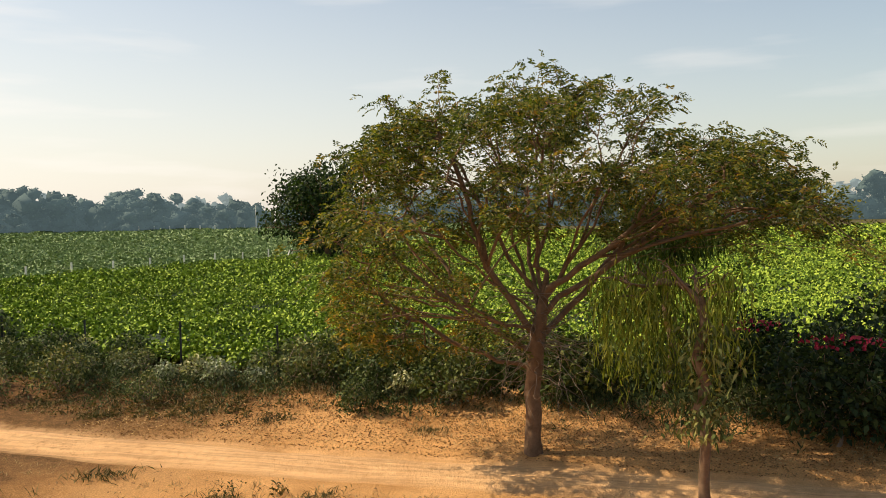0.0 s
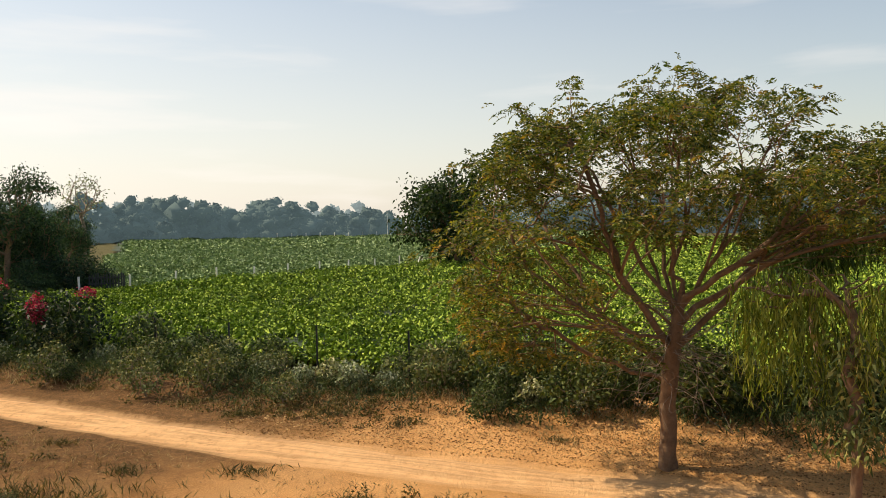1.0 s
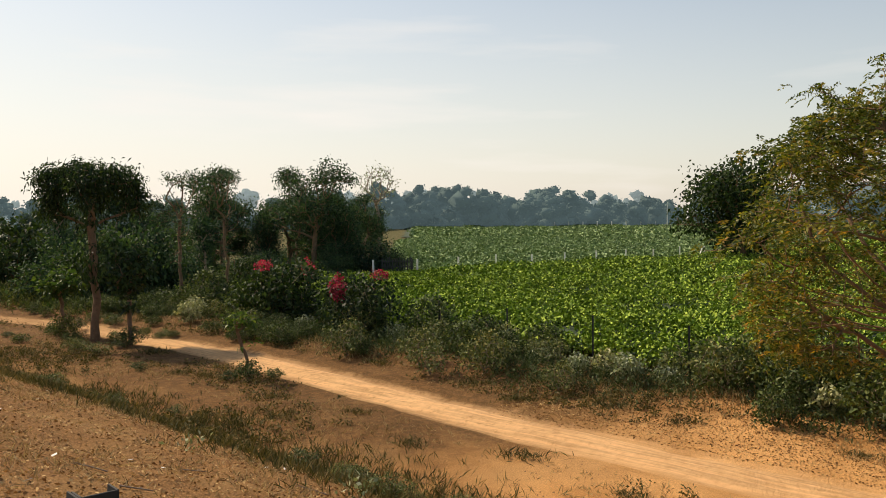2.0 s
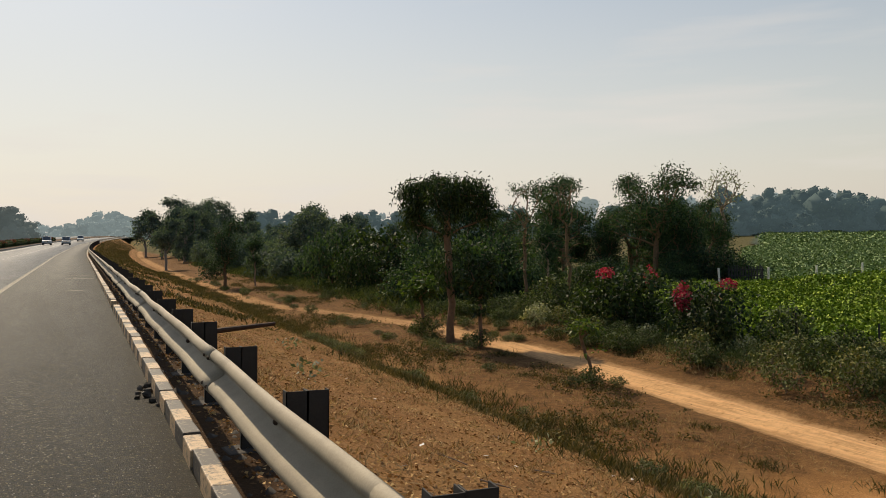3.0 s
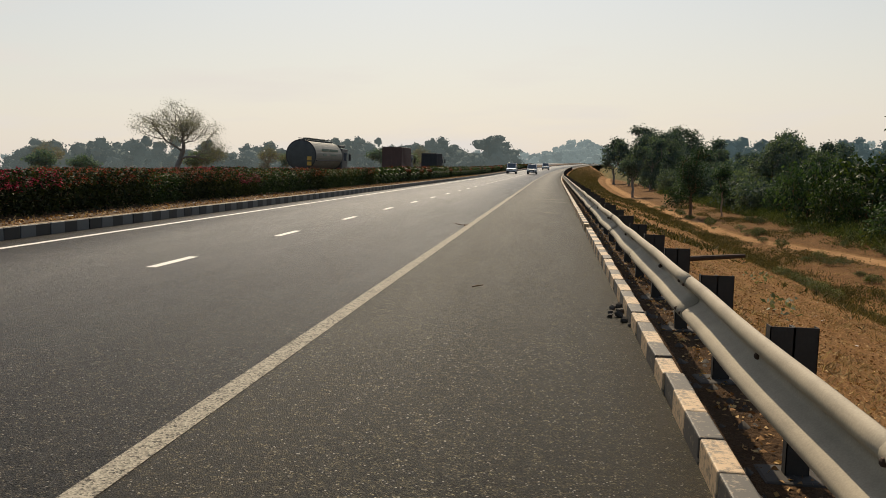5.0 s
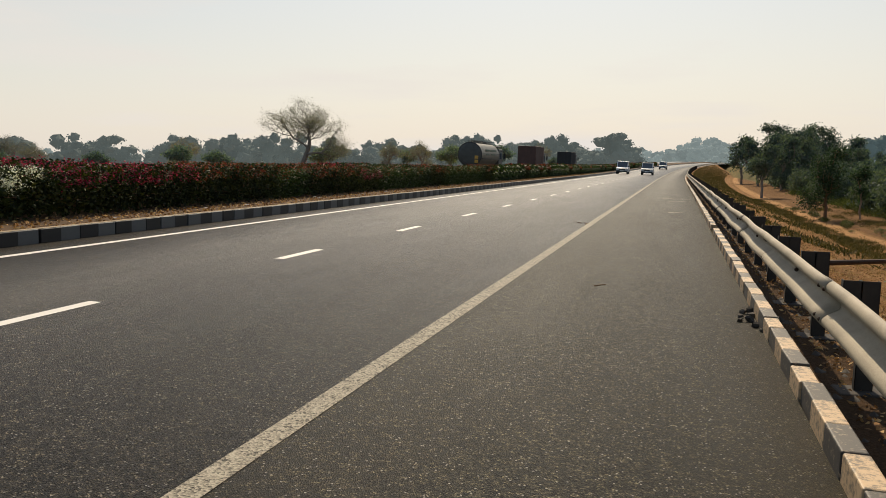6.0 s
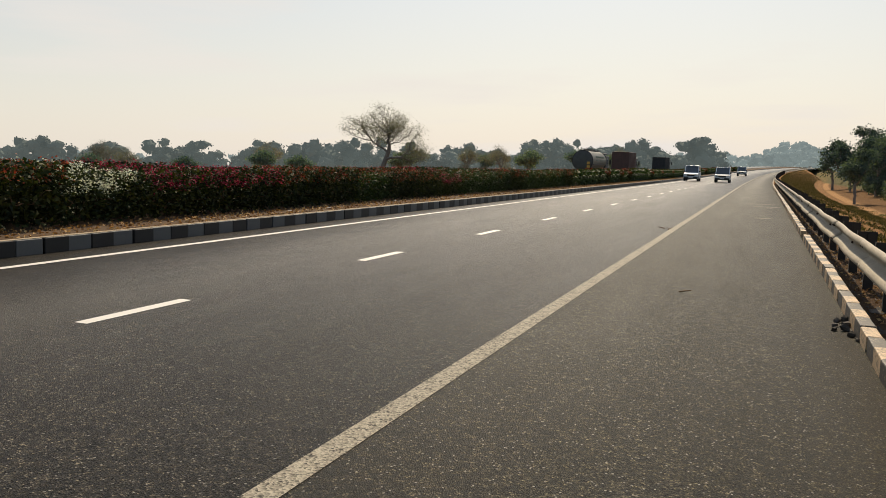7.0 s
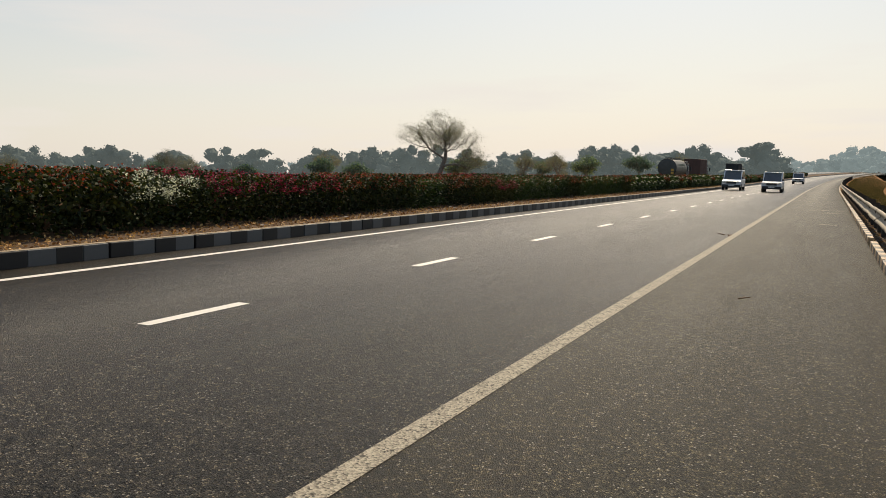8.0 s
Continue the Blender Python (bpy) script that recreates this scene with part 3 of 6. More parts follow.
def skeleton(rng, trunk, tips, step=0.35, reach=0.45, lift=0.25, boughs=()):
    """Limbs from the trunk to every tip, each leaving the nearest fitting place of those before it."""
    pos = [np.array(p, dtype=float) for p in trunk]
    run = list(np.cumsum([0.0] + [np.linalg.norm(pos[i + 1] - pos[i]) for i in range(len(pos) - 1)]))
    parent = [-1] + list(range(len(pos) - 1))
    chains = [list(range(len(pos)))]
    for z0, line in boughs:
        if z0 is None:
            last = int(np.argmin([np.linalg.norm(p - np.array(line[0])) for p in pos]))
        else:
            last = int(np.argmin([abs(p[2] - z0) for p in pos[:len(trunk)]]))
        chain = [last]
        for p in line:
            p = np.array(p)
            run.append(run[last] + 0.35 * np.linalg.norm(p - pos[last]))
            pos.append(p)
            parent.append(last)
            last = len(pos) - 1
            chain.append(last)
        chains.append(chain)
    order = np.argsort(np.linalg.norm(tips - pos[len(trunk) - 1], axis=1) * rng.uniform(0.75, 1.25, len(tips)))
    start = max(1, int(len(pos) * 0.6))
    for k in order:
        tip = tips[k]
        arr = np.array(pos[start:])
        dist = np.linalg.norm(arr - tip, axis=1)
        cost = dist + reach * np.array(run[start:]) + 0.6 * np.maximum(0, arr[:, 2] - tip[2])
        j = start + int(np.argmin(cost))
        d = np.linalg.norm(tip - pos[j])
        n = max(2, int(d / step))
        p0 = pos[j]
        out = tip - p0
        ctrl = p0 + out * 0.45 + np.array([0, 0, 1.0]) * d * lift * rng.uniform(-0.3, 1.0) + rng.normal(size=3) * d * 0.07
        chain, last = [j], j
        for i in range(1, n + 1):
            s = i / n
            p = p0 * (1 - s) ** 2 + ctrl * 2 * s * (1 - s) + tip * s * s + rng.normal(size=3) * step * 0.06 * (i < n)
            run.append(run[last] + np.linalg.norm(p - pos[last]))
            pos.append(p)
            parent.append(last)
            last = len(pos) - 1
            chain.append(last)
        chains.append(chain)
    pos = np.array(pos)
    load = np.zeros(len(pos))
    for c in chains[1:]:
        load[c[-1]] += 1
    for i in range(len(pos) - 1, 0, -1):
        load[parent[i]] += load[i]
    return pos, load, chains


def limbs_mesh(name, pos, load, chains, r0, material, power=0.46, r_min=0.006, flare=1.35, thin=False):
    top = load.max()
    rad = np.maximum(r_min, r0 * (np.maximum(load, 0.4) / top) ** power)
    sets = []
    for ci, c in enumerate(chains):
        r = rad[c].copy()
        if ci == 0:
            r = np.maximum(r, r0 * np.linspace(1.0, 0.8, len(c)) * np.where(np.arange(len(c)) > len(c) * 0.7, 0.6, 1.0) * np.where(np.arange(len(c)) == len(c) - 1, 0.5, 1.0))
            r[0] *= flare
        elif thin and r.max() < 0.03 and ci % 4 and load[c[1]] <= 1:
            continue
        else:
            r[0] = min(r[0], r[1] * 1.3)
            r[-1] *= 0.5
        sides = 10 if ci == 0 else (6 if r.max() > 0.04 else 4 if r.max() > 0.015 else 3)
        sets.append(tube(pos[c], r, sides))
    return quick_mesh(name, *join(sets), material, True)


def in_blobs(rng, blobs, n):
    """Places in a crown made of ellipsoids (x, y, z, rx, ry, rz, share), more of them near its skin."""
    share = np.array([b[6] for b in blobs], dtype=float)
    pick = rng.choice(len(blobs), n, p=share / share.sum())
    u = unit(rng.normal(size=(n, 3))) * (rng.uniform(0.12, 1.0, (n, 1)) ** 0.42)
    b = np.array([b[:6] for b in blobs])[pick]
    return b[:, :3] + u * b[:, 3:]


def spray(rng, pos, chains, per, spread, length, width, droop, tail=0.5, hang_down=0.0, flat=1.0):
    """Leaves round the outer ends of the limbs."""
    anchors, ways = [], []
    for c in chains[1:]:
        k = max(1, int(len(c) * tail))
        seg = pos[c[-k:]]
        anchors.append(seg)
        ways.append(np.repeat((pos[c[-1]] - pos[c[0]])[None], len(seg), 0))
    a, w = np.concatenate(anchors), unit(np.concatenate(ways))
    a, w = np.repeat(a, per, 0), np.repeat(w, per, 0)
    c = a + rng.normal(size=a.shape) * spread * np.array([1, 1, 0.7])
    d = unit(w * 0.6 + rng.normal(size=a.shape) * 0.7 + np.array([0, 0, -hang_down])) * np.array([1, 1, flat])
    return leaf_quads(c, unit(d), length, width, rng, droop)


def tree(name, seed, trunk, blobs, tips, r0, per, spread, length, width, leaf, bark, label, droop=0.2, reach=0.45, hang_down=0.0, tail=0.5, category="tree", lift=0.25, group="", power=0.46, step=0.35, flat=1.0):
    rng = np.random.default_rng(seed)
    ob = empty(name, pose(0, 0, 0), label, category, group)
    pos, load, chains = skeleton(rng, trunk, in_blobs(rng, blobs, tips), step, reach, lift)
    hang("trunk", limbs_mesh("trunk", pos, load, chains, r0, bark, power, thin=step > 0.5), ob)
    hang("crown", quick_mesh("crown", *spray(rng, pos, chains, per, spread, length, width, droop, tail, hang_down, flat), leaf), ob)
    return ob


def stem(h, lean=(0, 0), n=7, wob=0.05, seed=1, z0=-0.15):
    rng = np.random.default_rng(seed)
    return [(lean[0] * s * s + rng.normal() * wob * (0 < s < 1), lean[1] * s * s + rng.normal() * wob * (0 < s < 1), z0 + (h - z0) * s) for s in np.linspace(0, 1, n)]


def put(ob, x, y, turn=0.0, size=1.0, z=None, tall=1.0):
    z = float(ground_z(x, y)) if z is None else z
    m = Matrix.Translation((x, y, z)) @ Matrix.Rotation(radians(turn), 4, "Z") @ Matrix.Diagonal((size, size, size * tall, 1))
    ob.matrix_basis = m
    return ob


def again(ob, x, y, turn=0.0, size=1.0, z=None, tall=1.0, label=""):
    z = float(ground_z(x, y)) if z is None else z
    m = Matrix.Translation((x, y, z)) @ Matrix.Rotation(radians(turn), 4, "Z")
    keep = ob.scale.copy()
    c = copy_thing(ob, m)
    c.matrix_basis = m @ Matrix.Diagonal((size, size, size * tall, 1))
    ob.scale = keep
    return tagged(c, label) if label else c


def blades(rng, c, length, width, lean=0.5):
    d = unit(np.array([0, 0, 1.0]) + rng.normal(size=(len(c), 3)) * lean * np.array([1, 1, 0.2]))
    return leaf_quads(c, d, length, width, rng, 0.12)


# ---- the broad tree by the track: faces the road along -x, so its spread lies along y ----
def broad_tree():
    side, back = np.array((0.27, -0.96, 0.0)), np.array((0.96, 0.27, 0.0))      # across its wide side, and away from the road
    rng = np.random.default_rng(44)
    t = empty("broad_tree", pose(0, 0, 0), "broad umbrella-shaped tree with thin olive leaves beside the track", "tree")

    def at(lat, dep, z):
        return side * lat + back * dep + np.array((0.0, 0.0, z))

    def over(lat, dep):
        top = np.interp(lat, (-4.0, -3.3, -2.4, -1.6, 0.0, 1.2, 2.3, 3.2, 4.7, 5.3), (4.6, 5.8, 6.5, 7.0, 7.25, 7.2, 6.85, 6.25, 5.7, 4.6))
        return top - 0.13 * dep * dep

    def under(lat, dep):
        return np.interp(lat, (-4.0, -1.6, -0.6, 0.8, 2.2, 5.3), (2.1, 2.0, 3.9, 4.3, 3.9, 4.1)) + 0.06 * dep * dep

    # limbs fork low, spread almost straight and fork again
    boughs, heads = [], []

    def bough(z0, p0, p1, rise_, n):
        p0, p1 = np.array(p0), np.array(p1)
        ctrl = p0 + (p1 - p0) * 0.5 + np.array((0, 0, rise_)) + rng.normal(size=3) * 0.10
        line = []
        for q in np.linspace(0.0, 1.0, n + 1)[(0 if z0 is None else 1):]:
            line.append(p0 * (1 - q) ** 2 + ctrl * 2 * q * (1 - q) + p1 * q * q + rng.normal(size=3) * 0.03 * (0 < q < 1))
        boughs.append((z0, line))
        return line

    firsts = []
    for lat, dep, z0, z1 in ((-2.6, 0.7, 1.9, 3.7), (-1.6, -0.9, 2.3, 5.2), (-0.7, 0.9, 2.9, 6.2), (0.3, -0.5, 3.3, 6.6), (0.9, 0.9, 3.1, 6.1), (1.7, -0.8, 2.6, 5.7), (2.6, 0.6, 2.2, 4.9), (-2.1, -1.1, 2.8, 4.7), (2.4, -1.3, 3.0, 4.9), (-2.4, 0.1, 1.7, 2.8), (-1.7, -1.6, 2.4, 3.2), (0.0, 1.4, 2.7, 5.6), (3.1, 0.0, 2.8, 4.6), (-1.5, 0.3, 3.2, 6.0)):
        firsts.append(bough(z0, (0.03, -0.06, z0), at(lat, dep, z1), -0.22, 8))
    for k in range(140):
        lat, dep = rng.uniform(-3.9, 5.1), float(np.clip(rng.normal() * 1.9, -3.5, 3.5))
        hi, lo = float(over(lat, dep)), float(under(lat, dep))
        z = hi - 0.25 - (hi - lo - 0.4) * rng.random() ** 1.5
        end = at(lat, dep, z)
        line = min(firsts, key=lambda f: np.linalg.norm(f[-1] - end) + rng.random() * 0.6)
        i = int(np.clip(len(line) * (0.30 + 0.6 * rng.random()), 1, len(line) - 1))
        if line[i][2] > z - 0.05:
            i = max(0, i - 3)
        bough(None, line[i], end, 0.12, 7)
        heads.append((lat, dep, z))
    # leaves gather in loose flat clumps round the ends
    heads += [(lat, dep, z) for lat, dep, z in zip(rng.uniform(1.3, 5.1, 34), rng.normal(size=34) * 1.1, rng.uniform(4.2, 5.7, 34))]
    heads += [(lat, dep, z) for lat, dep, z in zip(rng.uniform(-3.7, -0.6, 26), rng.normal(size=26) * 1.1, rng.uniform(2.0, 5.4, 26))]
    heads += [(lat, dep, z) for lat, dep, z in zip(rng.uniform(-3.1, -0.8, 18), rng.normal(size=18) * 0.9, rng.uniform(5.2, 6.7, 18))]
    tips = []
    for lat, dep, z in heads + [(rng.uniform(-3.4, 4.8), rng.normal() * 1.3, None) for k in range(44)]:
        hi = float(over(lat, dep))
        z = hi - 0.12 - 0.8 * rng.random() ** 1.4 if z is None else z
        n = rng.integers(7, 15)
        lat_, dep_ = lat + rng.normal(size=n) * 0.27, dep + rng.normal(size=n) * 0.27
        z_ = np.minimum(z + rng.normal(size=n) * 0.11, over(lat_, dep_))
        tips += [at(*q) for q in zip(lat_, dep_, z_)]
    for lat, dep, z in ((-2.7, 0, 6.75), (-3.6, 0.3, 5.85), (4.6, 0.2, 5.95), (4.7, -0.2, 5.8), (5.2, 0, 4.7), (5.4, 0.2, 4.3), (5.1, -0.4, 4.9), (-1.6, 0.2, 7.1), (0.4, 0.0, 7.3)):
        tips += [at(lat + rng.normal() * 0.16, dep + rng.normal() * 0.2, z + rng.normal() * 0.09) for k in range(7)]
    tips = np.array(tips)
    trunk = [(0, 0, -0.15), (0.0, 0.02, 0.3), (0.01, -0.01, 0.8), (0.0, 0.02, 1.2), (0.02, -0.03, 1.6), (0.03, -0.06, 1.9), (0.05, -0.10, 2.2), (0.03, -0.16, 2.6), (0.06, -0.22, 3.0), (0.04, -0.30, 3.5)]
    pos, load, chains = skeleton(rng, trunk, tips, 0.22, 0.35, 0.02, boughs)
    hang("trunk", limbs_mesh("trunk", pos, load, chains, 0.155, M["bark"], 0.44, 0.005), t)
    ends = np.array([pos[c[-1]] for c in chains[1 + len(boughs):]])
    way = unit(np.array([pos[c[-1]] - pos[c[-2]] for c in chains[1 + len(boughs):]]))
    # feathered leaves: pairs of leaflets along short drooping stalks
    sets, turned = [], []
    stalks = 3
    c0 = np.repeat(ends, stalks, 0) + rng.normal(size=(len(ends) * stalks, 3)) * np.array((0.09, 0.09, 0.05))
    d0 = unit(np.repeat(way, stalks, 0) * 0.5 + rng.normal(size=c0.shape) * np.array((1, 1, 0.35)))
    cross = unit(np.cross(d0, np.array((0, 0, 1.0)) + rng.normal(size=d0.shape) * 0.4))
    lat_of, z_of = c0 @ side, c0[:, 2]
    yellow = rng.random(len(c0)) < np.where((lat_of < -0.8) & (z_of < 4.0), 0.20, 0.05)
    for j in range(6):
        p = c0 + d0 * (0.035 + 0.042 * j) - np.array((0, 0, 1.0)) * 0.004 * j * j
        for sgn in (-1, 1):
            d = unit(cross * sgn + d0 * 0.55 + rng.normal(size=d0.shape) * 0.2)
            for flag, bag in ((~yellow, sets), (yellow, turned)):
                bag.append(leaf_quads(p[flag], d[flag], 0.085, 0.018, rng, 0.2))
    hang("crown", quick_mesh("crown", *join(sets), M["leaf_hero"]), t)
    hang("yellowed_leaves", quick_mesh("yellowed_leaves", *join(turned), M["leaf_turned"]), t, "leaves turned yellow and orange")["kind"] = "stuff"
    sets = []
    for k in range(90):                        # dead twigs round the fork, some hanging
        a = rng.uniform(0, 6.283)
        p = np.array([0.05, -0.08, rng.uniform(1.4, 3.2)])
        path = [p]
        d = unit(np.array([math.cos(a), math.sin(a), rng.uniform(-0.15, 0.35)]))
        sink = rng.uniform(0.0, 0.12)
        for i in range(rng.integers(5, 13)):
            d = unit(d + rng.normal(size=3) * 0.20 + np.array([0, 0, -sink]))
            p = p + d * rng.uniform(0.15, 0.26)
            if p[2] < 0.7:
                break
            path.append(p)
        if len(path) > 2:
            sets.append(tube(path, np.linspace(0.010, 0.003, len(path)), 3))
    hang("dry_twig", quick_mesh("dry_twig", *join(sets), M["twig"], True), t, "bare grey dead twigs")["kind"] = "stuff"
    return put(t, 16.0, 2.56)


broad_tree()


def weeping_tree():
    """A slim tree whose narrow leaves hang in strands."""
    rng = np.random.default_rng(12)
    t = empty("weeping_tree", pose(0, 0, 0), "slim tree with long drooping yellow-green leaf strands", "tree")
    trunk = stem(3.6, (0.05, 0.12), 10, 0.05, 5)
    blobs = [(0.3, 0.5, 3.75, 0.6, 0.8, 0.25, 3), (0.3, 1.25, 3.55, 0.6, 0.6, 0.3, 3), (0, -0.1, 3.6, 0.5, 0.5, 0.25, 1.6)]
    pos, load, chains = skeleton(rng, trunk, in_blobs(rng, blobs, 66), reach=0.3)
    hang("trunk", limbs_mesh("trunk", pos, load, chains, 0.085, M["bark"], 0.5), t)
    sets = []
    ends = pos[[c[-1] for c in chains[1:]]]
    for e in ends:
        for s in range(4):
            top = e + rng.normal(size=3) * np.array([0.16, 0.16, 0.08])
            n = rng.integers(5, 22)
            z = np.arange(n) * 0.085
            c = top + np.stack([np.cumsum(rng.normal(size=n)) * 0.012, np.cumsum(rng.normal(size=n)) * 0.012, -z], 1)
            d = unit(np.array([0, 0, -1.0]) + rng.normal(size=(n, 3)) * 0.33)
            sets.append(leaf_quads(c, d, 0.20, 0.013, rng, 0.1))
    hang("crown", quick_mesh("crown", *join(sets), M["leaf_droop"]), t)
    c = np.array([0.0, 0, 0]) + np.stack([rng.normal(size=760) * 0.24, rng.normal(size=760) * 0.24, rng.uniform(1.1, 3.0, 760)], 1)
    hang("trunk_leaves", quick_mesh("trunk_leaves", *leaf_quads(c, unit(rng.normal(size=c.shape) + np.array([0, 0, -0.5])), 0.15, 0.030, rng, 0.4), M["leaf_scrub"]), t, "broad dusty leaves along the trunk")
    return put(t, 14.04, -0.54)


weeping_tree()


def lumpy(blobs, seed, n=7):
    """Breaks each ellipsoid of a crown into clumps on its skin, so that the outline billows."""
    rng = np.random.default_rng(seed + 900)
    out = []
    for x, y, z, rx, ry, rz, share in blobs:
        out.append((x, y, z, rx * 0.62, ry * 0.62, rz * 0.62, share * 0.35))
        for k in range(n):
            u = rng.normal(size=3)
            u[2] = abs(u[2]) * 0.9 - 0.35
            u = u / np.linalg.norm(u)
            r = rng.uniform(0.30, 0.50)
            out.append((x + u[0] * rx * 0.72, y + u[1] * ry * 0.72, z + u[2] * rz * 0.72, rx * r, ry * r, rz * r * 0.85, share * r * r))
    return out


def clump_tree(name, seed, h, crown, tips, leaf, bark, label, r0=0.12, per=9, length=0.3, width=0.09, trunk_h=None, spread=0.22, hang_down=0.2, category="tree", group="", lean=(0.1, 0.1), step=0.35, lumps=0):
    if lumps:
        crown = lumpy(crown, seed, lumps)
    return tree(name, seed, stem(trunk_h or h * 0.45, lean, 7, 0.05, seed), crown, tips, r0, per, spread, length, width, leaf, bark, label, 0.25, 0.35, hang_down, 0.6, category, group=group, step=step)


green_top = clump_tree("weeping_tree", 21, 4.6, [(0, 0, 3.9, 0.95, 1.15, 0.7, 3), (0, 0.5, 3.4, 0.8, 0.9, 0.6, 1)], 110, M["leaf_mid"], M["bark"], "dense green tree with hanging narrow leaves", 0.09, 22, 0.30, 0.022, 3.2, 0.2, 1.4)
put(green_top, 20.6, 0.1, 0, 1.05)

mast = clump_tree("tall_tree", 22, 7.3, [(0.1, 0.2, 6.4, 1.1, 1.1, 0.6, 3), (0.8, -0.8, 6.3, 0.65, 0.65, 0.6, 1.6), (-0.8, 1.0, 6.2, 0.7, 0.7, 0.6, 1.6), (-1.0, -0.4, 5.9, 0.6, 0.6, 0.7, 1.3), (1.1, 0.7, 5.8, 0.55, 0.55, 0.8, 1.3), (-0.5, 1.4, 5.4, 0.4, 0.4, 0.6, 0.7), (1.2, -1.1, 5.5, 0.38, 0.38, 0.6, 0.6), (0, 0, 4.9, 0.6, 0.6, 0.8, 0.9), (0, 0, 3.0, 0.35, 0.35, 1.2, 0.7)], 300, M["leaf_dark"], M["bark"], "tall tree with a flat hanging dark crown by the track", 0.15, 40, 0.17, 0.034, 5.2, 0.22, 0.9, lean=(0.02, 0.05))
put(mast, 14.33, 31.98, 30)
small_a = clump_tree("small_tree", 23, 3.9, [(0, 0, 2.9, 0.85, 0.85, 0.85, 3), (0, 0, 1.9, 0.5, 0.5, 0.7, 0.8)], 90, M["leaf_dark"], M["bark"], "small round dark green tree by the track", 0.08, 14, 0.22, 0.06, 1.8, 0.15)
put(small_a, 14.74, 30.03)
small_b = clump_tree("small_tree", 24, 3.0, [(0, 0, 2.15, 0.75, 0.75, 0.65, 3)], 70, M["leaf_mid"], M["bark"], "small leafy tree with a reddish trunk by the track", 0.075, 12, 0.22, 0.06, 1.3, 0.15)
put(small_b, 14.04, 34.45)
sapling = clump_tree("sapling", 25, 2.1, [(-0.15, 0.2, 1.75, 0.45, 0.45, 0.22, 3), (0.1, 0, 1.1, 0.25, 0.25, 0.3, 0.5)], 34, M["leaf_mid"], M["bark"], "crooked young tree with a thin top", 0.05, 8, 0.16, 0.035, 1.2, 0.1, 0.2, lean=(-0.1, 0.25))
put(sapling, 13.83, 20.71)

wood_kinds = [
    clump_tree("wood_tree", 31, 9, [(0, 0, 5.6, 2.4, 2.4, 2.4, 4), (1.2, 0.8, 7.6, 1.3, 1.3, 1.2, 1.5), (-1.6, 0.5, 4.4, 1.6, 1.6, 1.6, 1.5), (0.8, -1.2, 2.4, 1.6, 1.6, 1.2, 1.2), (-0.6, -0.3, 8.2, 0.7, 0.7, 0.8, 0.6)], 300, M["leaf_wood"], M["bark"], "tall leafy green tree in the wood", 0.2, 22, 0.22, 0.055, 3.0, 0.34, step=0.9, lumps=8),
    clump_tree("wood_tree", 32, 8, [(0, 0, 4.2, 2.1, 2.1, 2.7, 4), (0.6, -0.8, 6.8, 1.0, 1.0, 1.0, 1.2), (-1.2, 0.8, 2.2, 1.5, 1.5, 1.5, 1.4)], 230, M["leaf_wood"], M["bark"], "dense dark green tree in the wood", 0.18, 26, 0.23, 0.06, 2.6, 0.36, step=0.9, lumps=8),
    clump_tree("wood_tree", 33, 7, [(0, 0, 5.2, 1.1, 1.1, 1.5, 3), (0.2, 0.3, 3.2, 1.0, 1.0, 1.4, 1.5)], 130, M["leaf_wood"], M["bark_pale"], "narrow upright tree in the wood", 0.11, 18, 0.24, 0.07, 3.4, 0.25, step=0.9, lumps=8),
    clump_tree("bush", 34, 3, [(0, 0, 1.4, 1.7, 1.7, 1.2, 4), (1.0, -0.6, 1.0, 1.0, 1.0, 0.8, 1)], 150, M["leaf_wood"], M["bark"], "dusty green bush at the wood's edge", 0.06, 16, 0.20, 0.06, 0.6, 0.28, category="bush", step=0.9),
    clump_tree("bush", 35, 2.4, [(0, 0, 1.15, 1.4, 1.4, 1.0, 4)], 130, M["leaf_dark"], M["bark"], "dense dark green bush", 0.05, 16, 0.18, 0.055, 0.5, 0.22, category="bush", step=0.9),
]
# copies for the deeper wood, their haze painted into leaf and bark colours
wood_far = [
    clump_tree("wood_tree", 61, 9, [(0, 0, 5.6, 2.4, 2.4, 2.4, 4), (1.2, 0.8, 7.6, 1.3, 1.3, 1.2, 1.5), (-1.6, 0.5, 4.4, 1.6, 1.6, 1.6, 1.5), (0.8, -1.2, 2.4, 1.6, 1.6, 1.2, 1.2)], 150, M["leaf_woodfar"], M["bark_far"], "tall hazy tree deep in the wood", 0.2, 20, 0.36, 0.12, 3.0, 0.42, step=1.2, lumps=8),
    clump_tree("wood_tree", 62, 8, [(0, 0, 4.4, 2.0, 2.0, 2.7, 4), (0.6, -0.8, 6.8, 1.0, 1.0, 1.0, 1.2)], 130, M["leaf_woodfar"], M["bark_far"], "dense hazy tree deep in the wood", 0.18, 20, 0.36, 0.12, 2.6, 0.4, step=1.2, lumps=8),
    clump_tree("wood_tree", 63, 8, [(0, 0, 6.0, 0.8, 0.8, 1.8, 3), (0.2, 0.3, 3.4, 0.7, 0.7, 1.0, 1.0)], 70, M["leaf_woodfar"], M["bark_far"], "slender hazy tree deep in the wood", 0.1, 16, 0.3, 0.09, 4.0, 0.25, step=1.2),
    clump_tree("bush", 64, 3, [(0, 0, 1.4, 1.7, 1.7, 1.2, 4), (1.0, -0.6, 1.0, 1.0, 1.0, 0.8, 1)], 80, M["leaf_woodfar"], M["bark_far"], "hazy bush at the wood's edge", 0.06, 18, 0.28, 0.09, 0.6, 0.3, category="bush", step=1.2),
]
